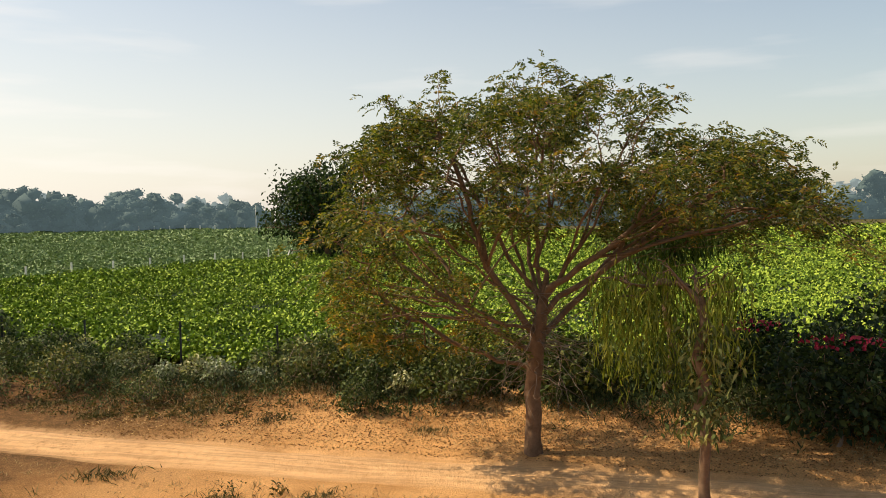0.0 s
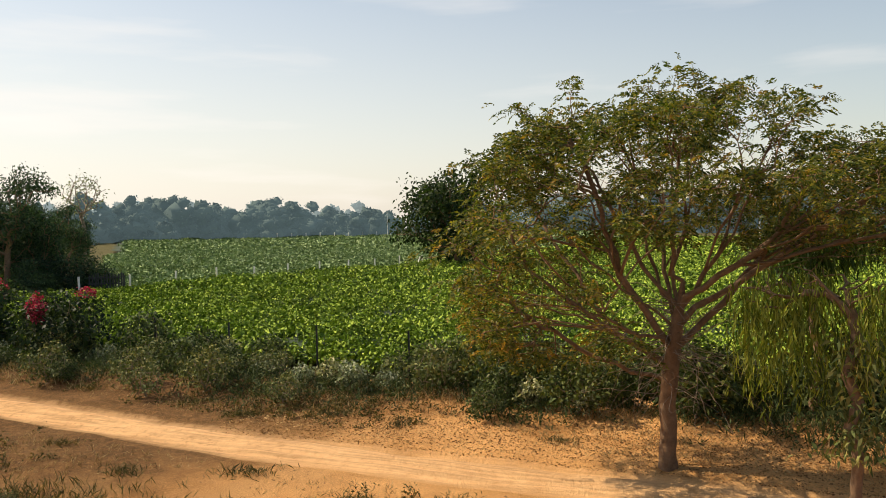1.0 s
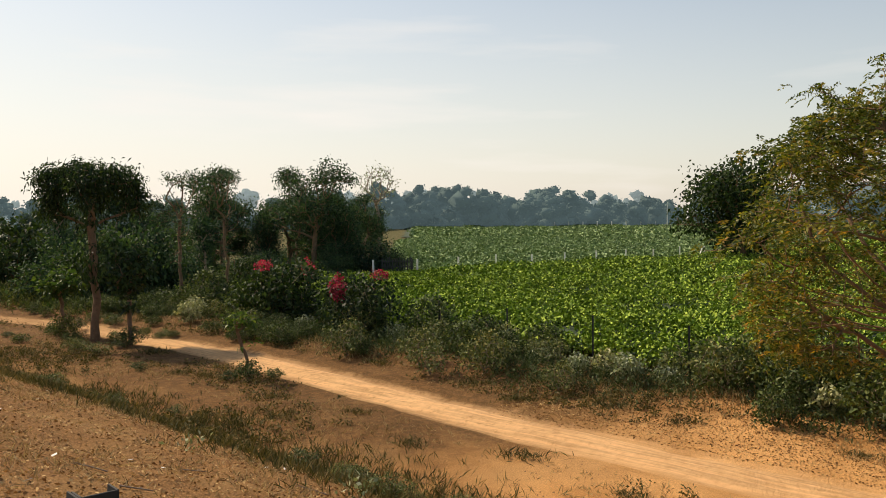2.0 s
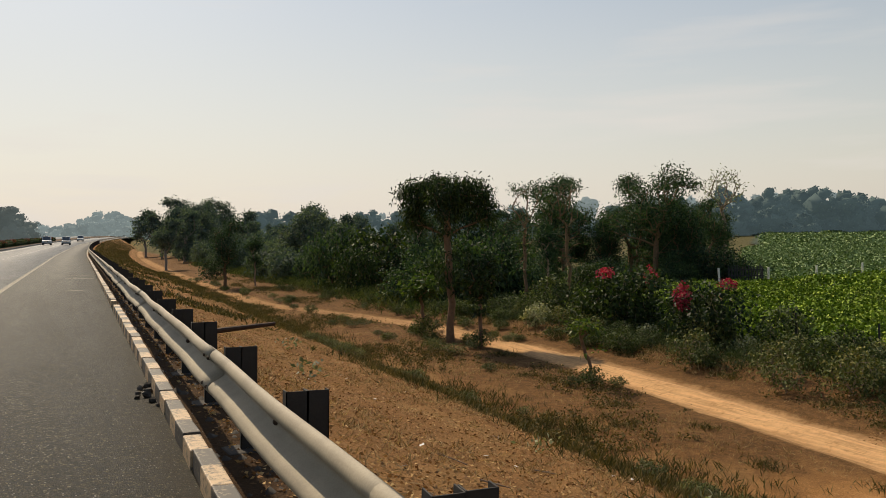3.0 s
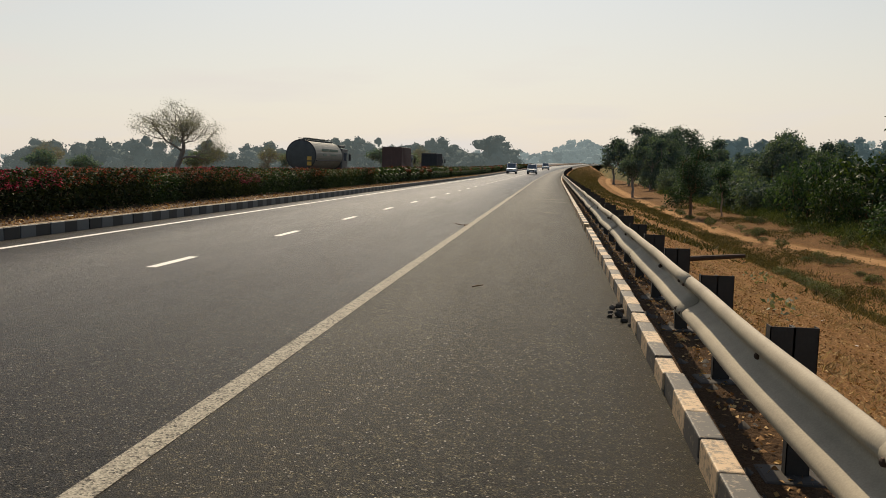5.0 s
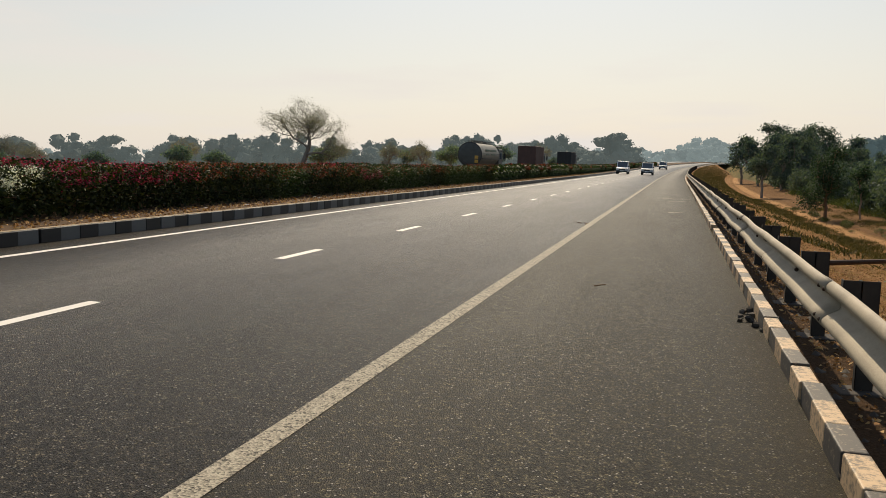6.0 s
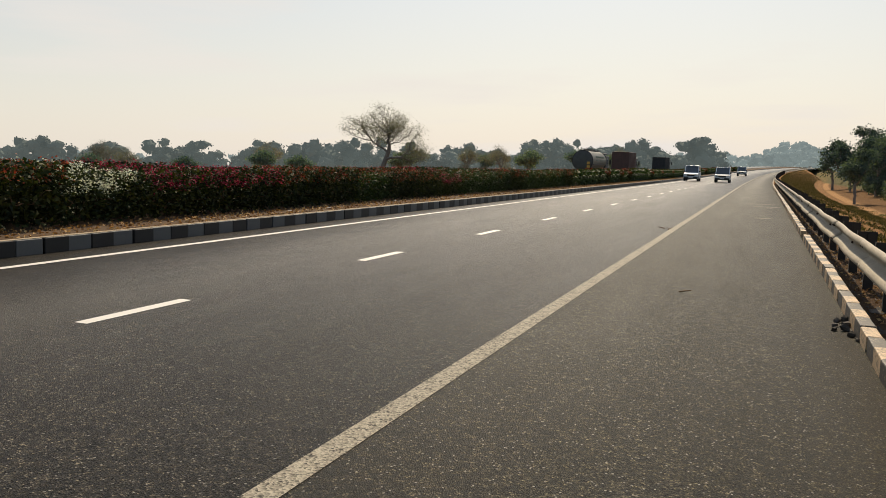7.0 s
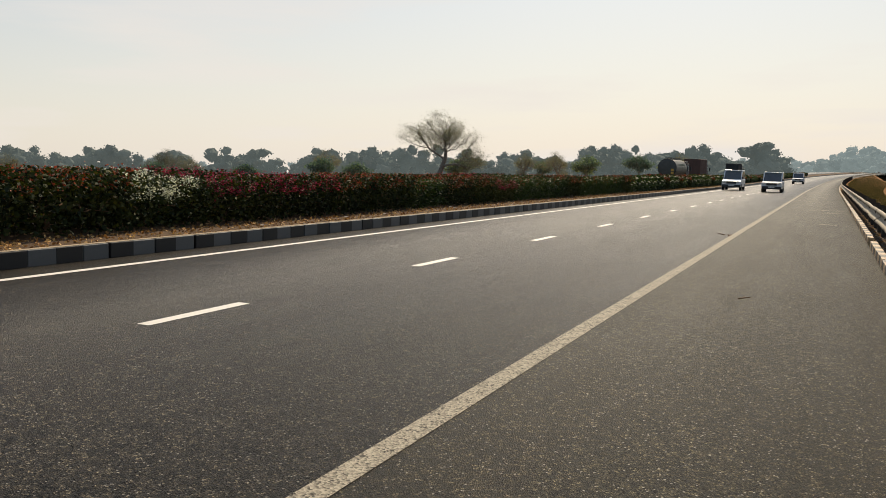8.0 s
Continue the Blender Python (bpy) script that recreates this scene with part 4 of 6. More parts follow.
bare = clump_tree("bare_tree", 36, 9, [(0, 0, 7.6, 1.9, 1.9, 1.9, 4)], 150, M["leaf_pale"], M["bark_pale"], "thin pale tree with sparse leaves", 0.14, 2, 0.30, 0.06, 4.4, 0.25)
put(bare, 58.7, 64.76, 0, 1.12)
spiky = clump_tree("thorn_tree", 37, 8, [(0.2, 0, 7.6, 1.2, 1.2, 0.5, 3), (-0.3, 0.3, 6.4, 0.9, 0.9, 0.4, 1.4), (0.2, -0.2, 4.6, 0.9, 0.9, 1.2, 1.2), (0.0, 0.1, 5.7, 0.8, 0.8, 0.9, 1.5), (0.0, 0.0, 3.0, 0.7, 0.7, 1.0, 1.0)], 120, M["leaf_wood"], M["bark"], "gaunt thorn tree with spiky branches", 0.10, 6, 0.30, 0.03, 5.2, 0.16, -0.3)
put(spiky, 22.6, 40.3, 0, 0.90)
again(spiky, 25.4, 40.3, 80, 0.92)
dark_tree = clump_tree("field_tree", 38, 11, [(0, 0, 6.0, 4.2, 4.2, 4.0, 5), (1, -2.0, 4.0, 3.0, 3.0, 2.8, 2), (-1.0, 3.2, 4.2, 2.4, 2.6, 3.2, 2), (0.3, -0.3, 2.2, 3.3, 3.5, 2.0, 2.6)], 520, M["leaf_dark"], M["bark"], "large dense dark green tree standing in the field", 0.35, 20, 0.36, 0.11, 3.0, 0.5, step=0.9, lumps=8)
put(dark_tree, 79.0, 34.6, 0, 1.2)


# ---- woods ----
def place_wood():
    rng = np.random.default_rng(77)
    for kk, (x, y) in enumerate(((24.0, 96.0), (27.5, 104.0), (30.0, 92.0), (22.5, 90.0))):
        put(wood_far[kk], x, y, 40 * kk, 0.9)
    put(wood_kinds[0], 43.5, 59.5, 20, 1.0, tall=1.05)
    put(wood_kinds[1], 44.5, 54.0, 80, 0.85)
    put(wood_kinds[2], 35.4, 60.0, 10, 0.72)
    put(wood_kinds[3], 46.5, 52.0, 0, 1.2)
    put(wood_kinds[4], 21.5, 30.5, 0, 1.15)
    again(wood_kinds[1], 47.0, 57.5, 140, 0.95)
    again(wood_kinds[0], 38.5, 62.0, 200, 1.05)
    again(wood_kinds[1], 40.0, 66.0, 200, 1.15)
    again(wood_kinds[2], 31.0, 52.0, 70, 0.8)
    for k in range(130):                      # the wood beside the track, thinning away from it
        y = rng.uniform(46, 250)
        x = 21.5 + float(bend(y)) * 0.9 + abs(rng.normal()) * (7 + y * 0.16) + (6 if 48 < y < 60 else 0)
        if x > 24 and x - 24 > (y - 36) * 0.60:
            continue
        kind = rng.choice([0, 1, 2, 3, 4], p=[0.26, 0.24, 0.2, 0.2, 0.1])
        if x < 23:
            kind = rng.choice([2, 3, 3, 4])
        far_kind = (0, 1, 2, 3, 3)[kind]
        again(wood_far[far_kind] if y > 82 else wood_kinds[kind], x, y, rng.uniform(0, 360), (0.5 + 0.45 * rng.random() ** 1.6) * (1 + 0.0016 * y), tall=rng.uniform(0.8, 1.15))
    for k in range(85):                      # scrub closing the wood's edge
        y = 44 + 160 * rng.random() ** 1.4
        x = 19.0 + float(bend(y)) * 0.9 + rng.random() ** 1.5 * (6 + 0.05 * y)
        if x > 24 and x - 24 > (y - 36) * 0.60:
            continue
        again(wood_far[3] if y > 82 else wood_kinds[3 + int(rng.random() < 0.35)], x, y, rng.uniform(0, 360), rng.uniform(0.7, 1.5), tall=rng.uniform(0.8, 1.5))
    for k in range(16):
        again(wood_kinds[3 + k % 2], rng.uniform(33, 49), rng.uniform(50.5, 60), rng.uniform(0, 360), rng.uniform(0.6, 1.0))
    for k in range(34):                        # trees behind the crop's corner
        x = rng.uniform(34, 72)
        y = max(57.0, x * 1.08) + rng.uniform(1, 16)
        again(wood_kinds[int(rng.choice([0, 1, 2, 3, 3]))], x, y, rng.uniform(0, 360), rng.uniform(0.5, 0.95), tall=rng.uniform(0.8, 1.1))
    lush = clump_tree("wood_tree", 39, 9, [(0, 0, 5.2, 2.6, 2.6, 2.4, 4), (1.3, -0.8, 7.3, 1.4, 1.4, 1.2, 1.6), (-1.9, 1.2, 4.4, 1.8, 1.8, 1.6, 1.6), (1.6, 1.0, 3.0, 1.8, 1.8, 1.4, 1.4)], 330, M["leaf_wood"], M["bark"], "spreading green tree at the crop's corner", 0.2, 22, 0.22, 0.05, 2.8, 0.34, step=0.9, lumps=8)
    put(lush, 42.6, 54.8, 0, 1.12)
    again(wood_kinds[1], 12.3, 78.0, 15, 0.82)
    again(wood_kinds[2], 15.1, 78.4, 15, 0.70)
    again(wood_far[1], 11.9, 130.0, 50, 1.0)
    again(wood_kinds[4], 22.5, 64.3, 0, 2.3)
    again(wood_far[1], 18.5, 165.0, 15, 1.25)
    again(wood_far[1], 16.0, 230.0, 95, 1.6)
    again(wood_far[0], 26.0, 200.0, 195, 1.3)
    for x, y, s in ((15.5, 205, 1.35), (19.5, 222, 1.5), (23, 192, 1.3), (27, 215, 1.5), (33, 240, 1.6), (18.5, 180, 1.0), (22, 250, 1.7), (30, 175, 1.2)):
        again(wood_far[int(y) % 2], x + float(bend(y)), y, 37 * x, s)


place_wood()


def far_woods(name, seed, spans, label, material):
    """Distant trees, one mesh: (azimuth from, to, distance, height, count)."""
    rng = np.random.default_rng(seed)
    sets = []
    ring = [(math.cos(a) * math.cos(e), math.sin(a) * math.cos(e), math.sin(e)) for e in (-1.5, -0.9, -0.3, 0.3, 0.9, 1.5) for a in np.linspace(0, 2 * math.pi, 8, endpoint=False)]
    core_v = np.array(ring)
    ci = np.arange(48).reshape(6, 8)
    cj = np.roll(ci, -1, axis=1)
    core_f = np.stack([ci[:-1], cj[:-1], cj[1:], ci[1:]], -1).reshape(-1, 4)
    for a0, a1, dist, h, count in spans:
        for k in range(count):
            a = radians(rng.uniform(a0, a1))
            d = dist * rng.uniform(0.94, 1.12)
            x, y = math.sin(a) * d, math.cos(a) * d
            z = float(ground_z(x, y))
            hh = h * (0.50 + 0.50 * rng.random() ** 1.3)
            w = h * rng.uniform(0.28, 0.46)
            blobs = []
            for f in (0.12, 0.28, 0.42, 0.54, 0.62, 0.70, 0.76, 0.82):
                q = w * (1.05 - 0.62 * f * f) * rng.uniform(0.5, 0.9)
                blobs.append((x + rng.normal() * w * 0.42, y + rng.normal() * w * 0.42, z + hh * f, q, q, max(hh * 0.12, q * 0.5), q * q + 0.08 * w * w))
            c = in_blobs(rng, blobs, 760 if dist < 400 else 240)
            for b in blobs:                  # the dense inside of each tree
                sets.append((core_v * np.array(b[3:6]) * 0.68 + np.array(b[:3]) + rng.normal(size=core_v.shape) * 0.16 * b[3], core_f))
            sets.append(leaf_quads(c, unit(rng.normal(size=c.shape)), 0.031 * dist ** 0.5, 0.018 * dist ** 0.5, rng, 0.1))
    me = quick_mesh(name, *join(sets), material)
    return tagged(hang(name, me), label, "woods", kind="structure")


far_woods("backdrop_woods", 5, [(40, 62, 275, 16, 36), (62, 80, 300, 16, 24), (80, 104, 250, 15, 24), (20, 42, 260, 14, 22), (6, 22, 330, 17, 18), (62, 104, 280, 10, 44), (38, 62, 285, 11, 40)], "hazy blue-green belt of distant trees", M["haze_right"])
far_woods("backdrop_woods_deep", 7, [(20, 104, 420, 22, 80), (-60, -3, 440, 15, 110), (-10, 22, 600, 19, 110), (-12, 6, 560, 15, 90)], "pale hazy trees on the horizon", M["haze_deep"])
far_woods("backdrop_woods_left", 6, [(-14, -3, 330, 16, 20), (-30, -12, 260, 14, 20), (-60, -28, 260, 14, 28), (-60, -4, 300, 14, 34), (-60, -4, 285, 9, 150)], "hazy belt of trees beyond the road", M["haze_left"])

grey_tree = clump_tree("bare_tree", 41, 13, lumpy([(-0.8, 0, 8.4, 4.0, 4.0, 3.8, 5), (2.8, 0.3, 8.0, 2.6, 2.6, 2.8, 2), (4.4, 0.5, 4.8, 1.9, 1.9, 2.6, 2.2)], 41, 9), 1500, M["leaf_grey"], M["bark_far"], "large half-bare tree with a wide grey crown", 0.32, 8, 0.20, 0.032, 3.0, 0.40)
put(grey_tree, -51.0, 109.0, 0, 1.1, tall=0.90)
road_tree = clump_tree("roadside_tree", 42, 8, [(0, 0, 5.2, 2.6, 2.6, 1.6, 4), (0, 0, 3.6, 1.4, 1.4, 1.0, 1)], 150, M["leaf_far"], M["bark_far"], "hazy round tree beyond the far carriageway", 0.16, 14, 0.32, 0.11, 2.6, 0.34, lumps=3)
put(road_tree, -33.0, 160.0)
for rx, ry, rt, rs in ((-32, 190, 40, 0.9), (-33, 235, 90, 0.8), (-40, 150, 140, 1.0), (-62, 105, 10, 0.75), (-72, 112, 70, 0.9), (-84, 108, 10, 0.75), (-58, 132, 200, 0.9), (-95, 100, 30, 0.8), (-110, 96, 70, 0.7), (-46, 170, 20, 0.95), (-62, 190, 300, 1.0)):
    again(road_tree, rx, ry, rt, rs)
for rx, ry, rt, rs in ((-40, 130, 70, 0.55), (-78, 122, 150, 0.6), (-104, 112, 220, 0.62), (-126, 98, 20, 0.55), (-34, 215, 100, 0.7), (-52, 150, 260, 0.6), (-92, 104, 310, 0.5)):
    again(grey_tree, rx, ry, rt, rs, label="smaller half-bare grey tree beyond the road")


# ---- crops ----
def crop(name, seed, area, density, count, size, leaf, label, top):
    """Low leafy plants over an area given by a test on (x, y)."""
    rng = np.random.default_rng(seed)
    x0, x1, y0, y1, inside = area
    n = int((x1 - x0) * (y1 - y0) * density)
    x, y = rng.uniform(x0, x1, n), rng.uniform(y0, y1, n)
    keep = inside(x, y)
    x, y = x[keep], y[keep]
    h = top * (0.82 + 0.25 * np.sin(x * 0.35 + np.sin(y * 0.3)) * np.sin(y * 0.42) + rng.normal(size=len(x)) * 0.10)
    base = np.stack([x, y, ground_z(x, y)], 1)
    c = np.repeat(base, count, 0)
    hh = np.repeat(h, count) * rng.uniform(0.45, 1.0, len(c))
    c = c + np.stack([rng.normal(size=len(c)) * size * 0.9, rng.normal(size=len(c)) * size * 0.9, hh], 1)
    d = unit(rng.normal(size=c.shape) * np.array([1, 1, 0.45]) + np.array([0, 0, 0.25]))
    face = np.array(sun_dir * Vector((1.0, 1.0, 0.8)))
    face /= np.linalg.norm(face)
    d = unit(d - face * (d @ face)[:, None] * 0.5)
    v, f = leaf_quads(c, d, size, size * 0.34, rng, 0.35, face)     # the blades turn to the sun
    me = quick_mesh(name, v, f, leaf)
    return tagged(hang(name, me), label, "crop", kind="stuff")


def fence_y(x):
    return 48.6 - (x - 47.0) * 0.18


def seen(x, y):
    return (y > -0.35 * x) & (y < 4.0 * x)


crop("crop", 1, (21.6, 45, -16, 47, lambda x, y: (x > 21.8 + 0.12 * np.maximum(0, y - 20)) & seen(x, y)), 5.0, 23, 0.19, M["crop"], "bright green leafy crop in the near field", 0.95)
crop("crop", 2, (45, 100, -36, 50, lambda x, y: (y < fence_y(x) - 0.6) & seen(x, y)), 2.6, 16, 0.28, M["crop"], "bright green leafy crop farther into the near field", 1.0)
crop("crop", 3, (100, 175, -62, 50, lambda x, y: (y < 40) & seen(x, y)), 0.9, 10, 0.62, M["crop"], "green leafy crop at the field's far side", 1.0)
crop("crop", 4, (47, 130, 34, 120, lambda x, y: (y > fence_y(x) + 1.0) & (y < x * 1.06) & (y < 60 + x * 0.5)), 2.0, 10, 0.40, M["crop_far"], "pale green crop beyond the white fence", 0.7)
crop("crop", 5, (100, 300, 20, 250, lambda x, y: (y > 42) & (y < x * 1.02) & ((x > 130) | (y > 120)) & (np.hypot(x, y) < 285)), 0.55, 9, 0.80, M["crop_far"], "pale green crop reaching to the distant trees", 0.7)


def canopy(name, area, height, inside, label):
    """A dark undulating sheet that stands in for the shade between the crop's leaves."""
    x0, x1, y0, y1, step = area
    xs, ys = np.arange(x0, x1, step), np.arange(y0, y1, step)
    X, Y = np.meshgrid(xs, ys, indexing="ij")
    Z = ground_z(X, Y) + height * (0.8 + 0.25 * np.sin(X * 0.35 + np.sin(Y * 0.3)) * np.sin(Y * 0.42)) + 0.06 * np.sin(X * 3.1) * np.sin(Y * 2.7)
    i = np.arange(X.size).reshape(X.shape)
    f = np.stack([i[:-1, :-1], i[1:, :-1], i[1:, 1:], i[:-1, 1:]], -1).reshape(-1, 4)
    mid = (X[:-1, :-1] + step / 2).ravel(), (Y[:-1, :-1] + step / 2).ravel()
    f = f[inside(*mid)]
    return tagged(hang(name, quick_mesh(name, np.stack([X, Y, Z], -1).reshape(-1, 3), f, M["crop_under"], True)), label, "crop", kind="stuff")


canopy("crop_stems", (22, 176, -62, 50, 1.0), 0.50, lambda x, y: (x > 22.6 + 0.12 * np.maximum(0, y - 20)) & (y < fence_y(np.minimum(x, 90)) - 0.8) & (y < 46) & seen(x, y), "dark sheet standing in for shade under the crop leaves")
canopy("crop_stems", (47, 300, 24, 250, 2.0), 0.38, lambda x, y: (y > np.maximum(fence_y(x) + 1.0, 30)) & (y < x * 1.04) & (np.hypot(x, y) < 285) & ((x < 130) | (y > 42)), "dark sheet standing in for shade under the pale crop")


# ---- fences and poles in the field ----
def fences():
    bm = bmesh.new()
    box(bm, -0.06, 0.06, -0.06, 0.06, -0.3, 1.5, 0.012)
    white = part("fence_post", bm, M["pole_white"])
    tagged(white, "whitewashed concrete fence post in the crop", "fence post", "white fence")
    xs = [44.0 + 4.1 * k for k in range(11)]
    for k, x in enumerate(xs):
        y = float(fence_y(x))
        m = pose(x, y, float(ground_z(x, y)), 0, (k * 37 % 5) - 2, 0)
        if k:
            copy_thing(white, m)
        else:
            white.matrix_basis = m
    brace = part("fence_brace", boxes((-0.05, 0.05, -0.05, 0.05, -0.2, 1.75), bevel=0.01), M["pole_white"])
    brace.matrix_basis = pose(83.6, 41.9, float(ground_z(83.6, 41.9)), 0, 42, 0)
    tagged(brace, "slanting concrete brace beside the fence's corner post", "fence post")
    dark = part("field_post", boxes((-0.03, 0.03, -0.006, 0.006, -0.3, 1.65), (-0.03, -0.018, -0.006, 0.04, -0.3, 1.65)), M["pole_dark"])
    tagged(dark, "dark angle-iron fence post among the shrubs", "fence post", "iron fence")
    for k, y in enumerate((10.6, 13.9, 21.0, 17.5, 25.5, 6.9, -2.5)):
        x = 21.1 + 0.10 * max(0, y - 10)
        m = pose(x, y, float(ground_z(x, y)), 0, (k % 3) - 1, 20)
        if k:
            copy_thing(dark, m)
        else:
            dark.matrix_basis = m
    pole = empty("utility_pole", pose(0, 0, 0), "slim concrete utility pole at the field's edge", "utility pole", "utility poles")
    part("shaft", cyl(bmesh.new(), (0, 0, -0.5), (0, 0, 7.6), 0.16, 10, 0.10), M["pole_white"], pole)
    part("cross_arm", boxes((-0.8, 0.8, -0.05, 0.05, 6.9, 7.02), bevel=0.01), M["pole_dark"], pole)
    for k, (a, d) in enumerate(((61.4, 262), (54.6, 268), (85.9, 150), (42, 240))):
        x, y = math.sin(radians(a)) * d, math.cos(radians(a)) * d
        m = pose(x, y, float(ground_z(x, y)), 0, 0, 20)
        if k:
            copy_thing(pole, m)
        else:
            pole.matrix_basis = m
    small = part("far_post", boxes((-0.12, 0.12, -0.12, 0.12, -0.3, 2.0), bevel=0.02), M["pole_white"])
    tagged(small, "pale fence post at the field's far side", "fence post", "far fence")
    for k in range(14):
        a, d = 54.0 + k * 0.95, 258
        x, y = math.sin(radians(a)) * d, math.cos(radians(a)) * d
        m = pose(x, y, float(ground_z(x, y)), 0, 0, 0)
        if k:
            copy_thing(small, m)
        else:
            small.matrix_basis = m
    hut = empty("shed", pose(46.6, 49.2, float(ground_z(46.6, 49.2)), 0, 0, -42), "low dark open cattle pen of poles and brush", "pen")
    for k in range(13):
        px_ = -1.2 + 0.2 * k
        part("pen_post", cyl(bmesh.new(), (px_, -0.8, -0.2), (px_ + 0.02 * (k % 3 - 1), -0.8, 1.45 + 0.06 * (k * 5 % 4)), 0.05, 8), M["pole_dark"], hut)
    for px_ in (-1.2, 1.2):
        part("pen_post", cyl(bmesh.new(), (px_, 0.8, -0.2), (px_, 0.8, 1.5), 0.06, 8), M["pole_dark"], hut)
        part("pen_bar", boxes((px_ - 0.04, px_ + 0.04, -0.8, 0.8, 1.25, 1.33)), M["pole_dark"], hut)
    for zz in (0.35, 0.8, 1.25):
        part("pen_bar", boxes((-1.3, 1.3, -0.89, -0.84, zz, zz + 0.08)), M["pole_dark"], hut)


fences()


# ---- shrubs, grass and litter along the verge ----
def shrubs():
    rng = np.random.default_rng(9)
    scrub = clump_tree("shrub", 51, 1.3, [(0, 0, 0.75, 0.8, 0.8, 0.6, 3)], 85, M["leaf_scrub"], M["twig"], "dusty scrub bush along the field's edge", 0.03, 9, 0.13, 0.035, 0.3, 0.12, category="bush", group="shrubs along the field")
    pale = clump_tree("shrub", 52, 1.0, [(0, 0, 0.65, 0.6, 0.6, 0.5, 3)], 60, M["leaf_pale"], M["twig"], "pale broad-leaved wild shrub", 0.025, 7, 0.15, 0.055, 0.25, 0.1, category="bush", group="shrubs along the field")
    deep = clump_tree("shrub", 53, 1.4, [(0, 0, 0.8, 0.9, 0.9, 0.75, 3)], 100, M["leaf_thicket"], M["twig"], "dark green thicket along the field's edge", 0.03, 10, 0.15, 0.045, 0.3, 0.13, category="bush", group="shrubs along the field")
    kinds = (scrub, pale, deep)
    put(scrub, 19.8, 9.0)
    put(pale, 19.6, 12.2, 0, 0.7)
    put(deep, 20.8, 6.4)
    for k in range(86):
        y = rng.uniform(-10, 46)
        x = 20.4 + rng.normal() * 0.7 + 0.06 * max(0, y - 12) + 0.5 * math.sin(y * 0.8)
        if y < 6:
            x += 0.6
        w = rng.choice([0, 1, 2], p=[0.40, 0.12, 0.48])
        again(kinds[w], x, y, rng.uniform(0, 360), rng.uniform(0.5, 0.95), tall=rng.uniform(0.75, 1.15))
    for k in range(26):
        again(deep, 20.2 + rng.normal() * 0.5, rng.uniform(-2.5, 8), rng.uniform(0, 360), rng.uniform(0.7, 1.1))
    for x, y, w, s in ((19.4, 11.5, 1, 0.7), (19.3, 13.0, 1, 0.6), (19.0, 6.3, 1, 0.65), (18.7, 4.9, 1, 0.5), (18.4, 15.6, 0, 0.9), (18.3, 18.2, 0, 0.8), (18.0, 21.3, 0, 0.9), (17.6, 17.0, 0, 0.7), (18.9, 33.0, 1, 0.9), (20.0, 34.5, 1, 0.9), (17.9, 12.6, 0, 0.6), (13.9, 34.0, 2, 0.6), (14.8, 29.9, 2, 0.5), (13.8, 20.6, 2, 0.4)):
        again(kinds[w], x, y, 50 * x, s)
    for x, y, s in ((21.8, 18.5, 0.9), (22.2, 21.5, 1.2), (22.3, 26.0, 1.2), (21.6, 32.5, 1.2), (21.9, 16.0, 0.8), (24.0, 40.0, 1.4), (25.5, 41.5, 1.3), (23.0, 37.0, 1.1)):
        again(deep, x, y, 60 * y, s)
    for k in range(34):
        again(deep, 18.9 + rng.normal() * 0.9, rng.uniform(20, 46), rng.uniform(0, 360), rng.uniform(0.3, 0.65), tall=0.8)
    for x, y, s in ((13.6, 32.4, 0.4), (14.9, 31.4, 0.4), (14.2, 29.5, 0.35), (14.4, 20.2, 0.3), (13.3, 20.9, 0.3), (13.9, 34.9, 0.4)):
        again(deep, x, y, 60 * y, s, tall=0.7)
    for k in range(60):                        # ragged weeds on both sides of the track farther on
        y = 24 + 75 * rng.random() ** 1.2
        x = float(rng.choice([12.3, 12.6, 16.9, 17.6])) + rng.normal() * 0.5
        again(deep if k % 3 else scrub, x + float(bend(y)), y, rng.uniform(0, 360), rng.uniform(0.25, 0.55), tall=rng.uniform(0.5, 0.9))
    for k in range(30):                        # low weeds in the ditch
        y = 5 + 30 * rng.random() ** 1.3
        again(scrub, 8.8 + rng.normal() * 0.7, y, rng.uniform(0, 360), rng.uniform(0.25, 0.45), tall=0.7)
    bloom = clump_tree("bougainvillea", 54, 2.6, [(0, 0, 1.3, 1.5, 1.5, 1.1, 3)], 170, M["leaf_dark"], M["twig"], "dark bougainvillea bush with magenta flowers", 0.04, 12, 0.17, 0.06, 0.5, 0.18, category="bush", group="flowering bushes")
    pos = in_blobs(rng, [(-0.3, -1.2, 1.9, 0.3, 0.25, 0.5, 2), (0.5, 0.7, 2.2, 0.35, 0.4, 0.2, 1)], 420)
    hang("blossom", quick_mesh("blossom", *leaf_quads(pos, unit(rng.normal(size=pos.shape)), 0.10, 0.04, rng, 0.1), M["pink"]), bloom, "magenta bracts")["kind"] = "stuff"
    thick = clump_tree("bougainvillea", 55, 2.6, [(0, 0, 1.3, 1.5, 1.5, 1.1, 3)], 190, M["leaf_dark"], M["twig"], "dense shaded bougainvillea bush with a few red flowers", 0.04, 14, 0.15, 0.05, 0.5, 0.18, category="bush", group="flowering bushes")
    pos = in_blobs(rng, [(-1.0, 0.2, 2.15, 0.3, 0.9, 0.15, 2)], 70)
    hang("blossom", quick_mesh("blossom", *leaf_quads(pos, unit(rng.normal(size=pos.shape)), 0.10, 0.04, rng, 0.1), M["crimson"]), thick, "crimson bracts")["kind"] = "stuff"
    put(bloom, 21.7, 29.7, 120, 1.22)
    again(bloom, 20.9, 24.0, 300, 1.1)
    put(thick, 17.6, -3.1, 0, 1.0)
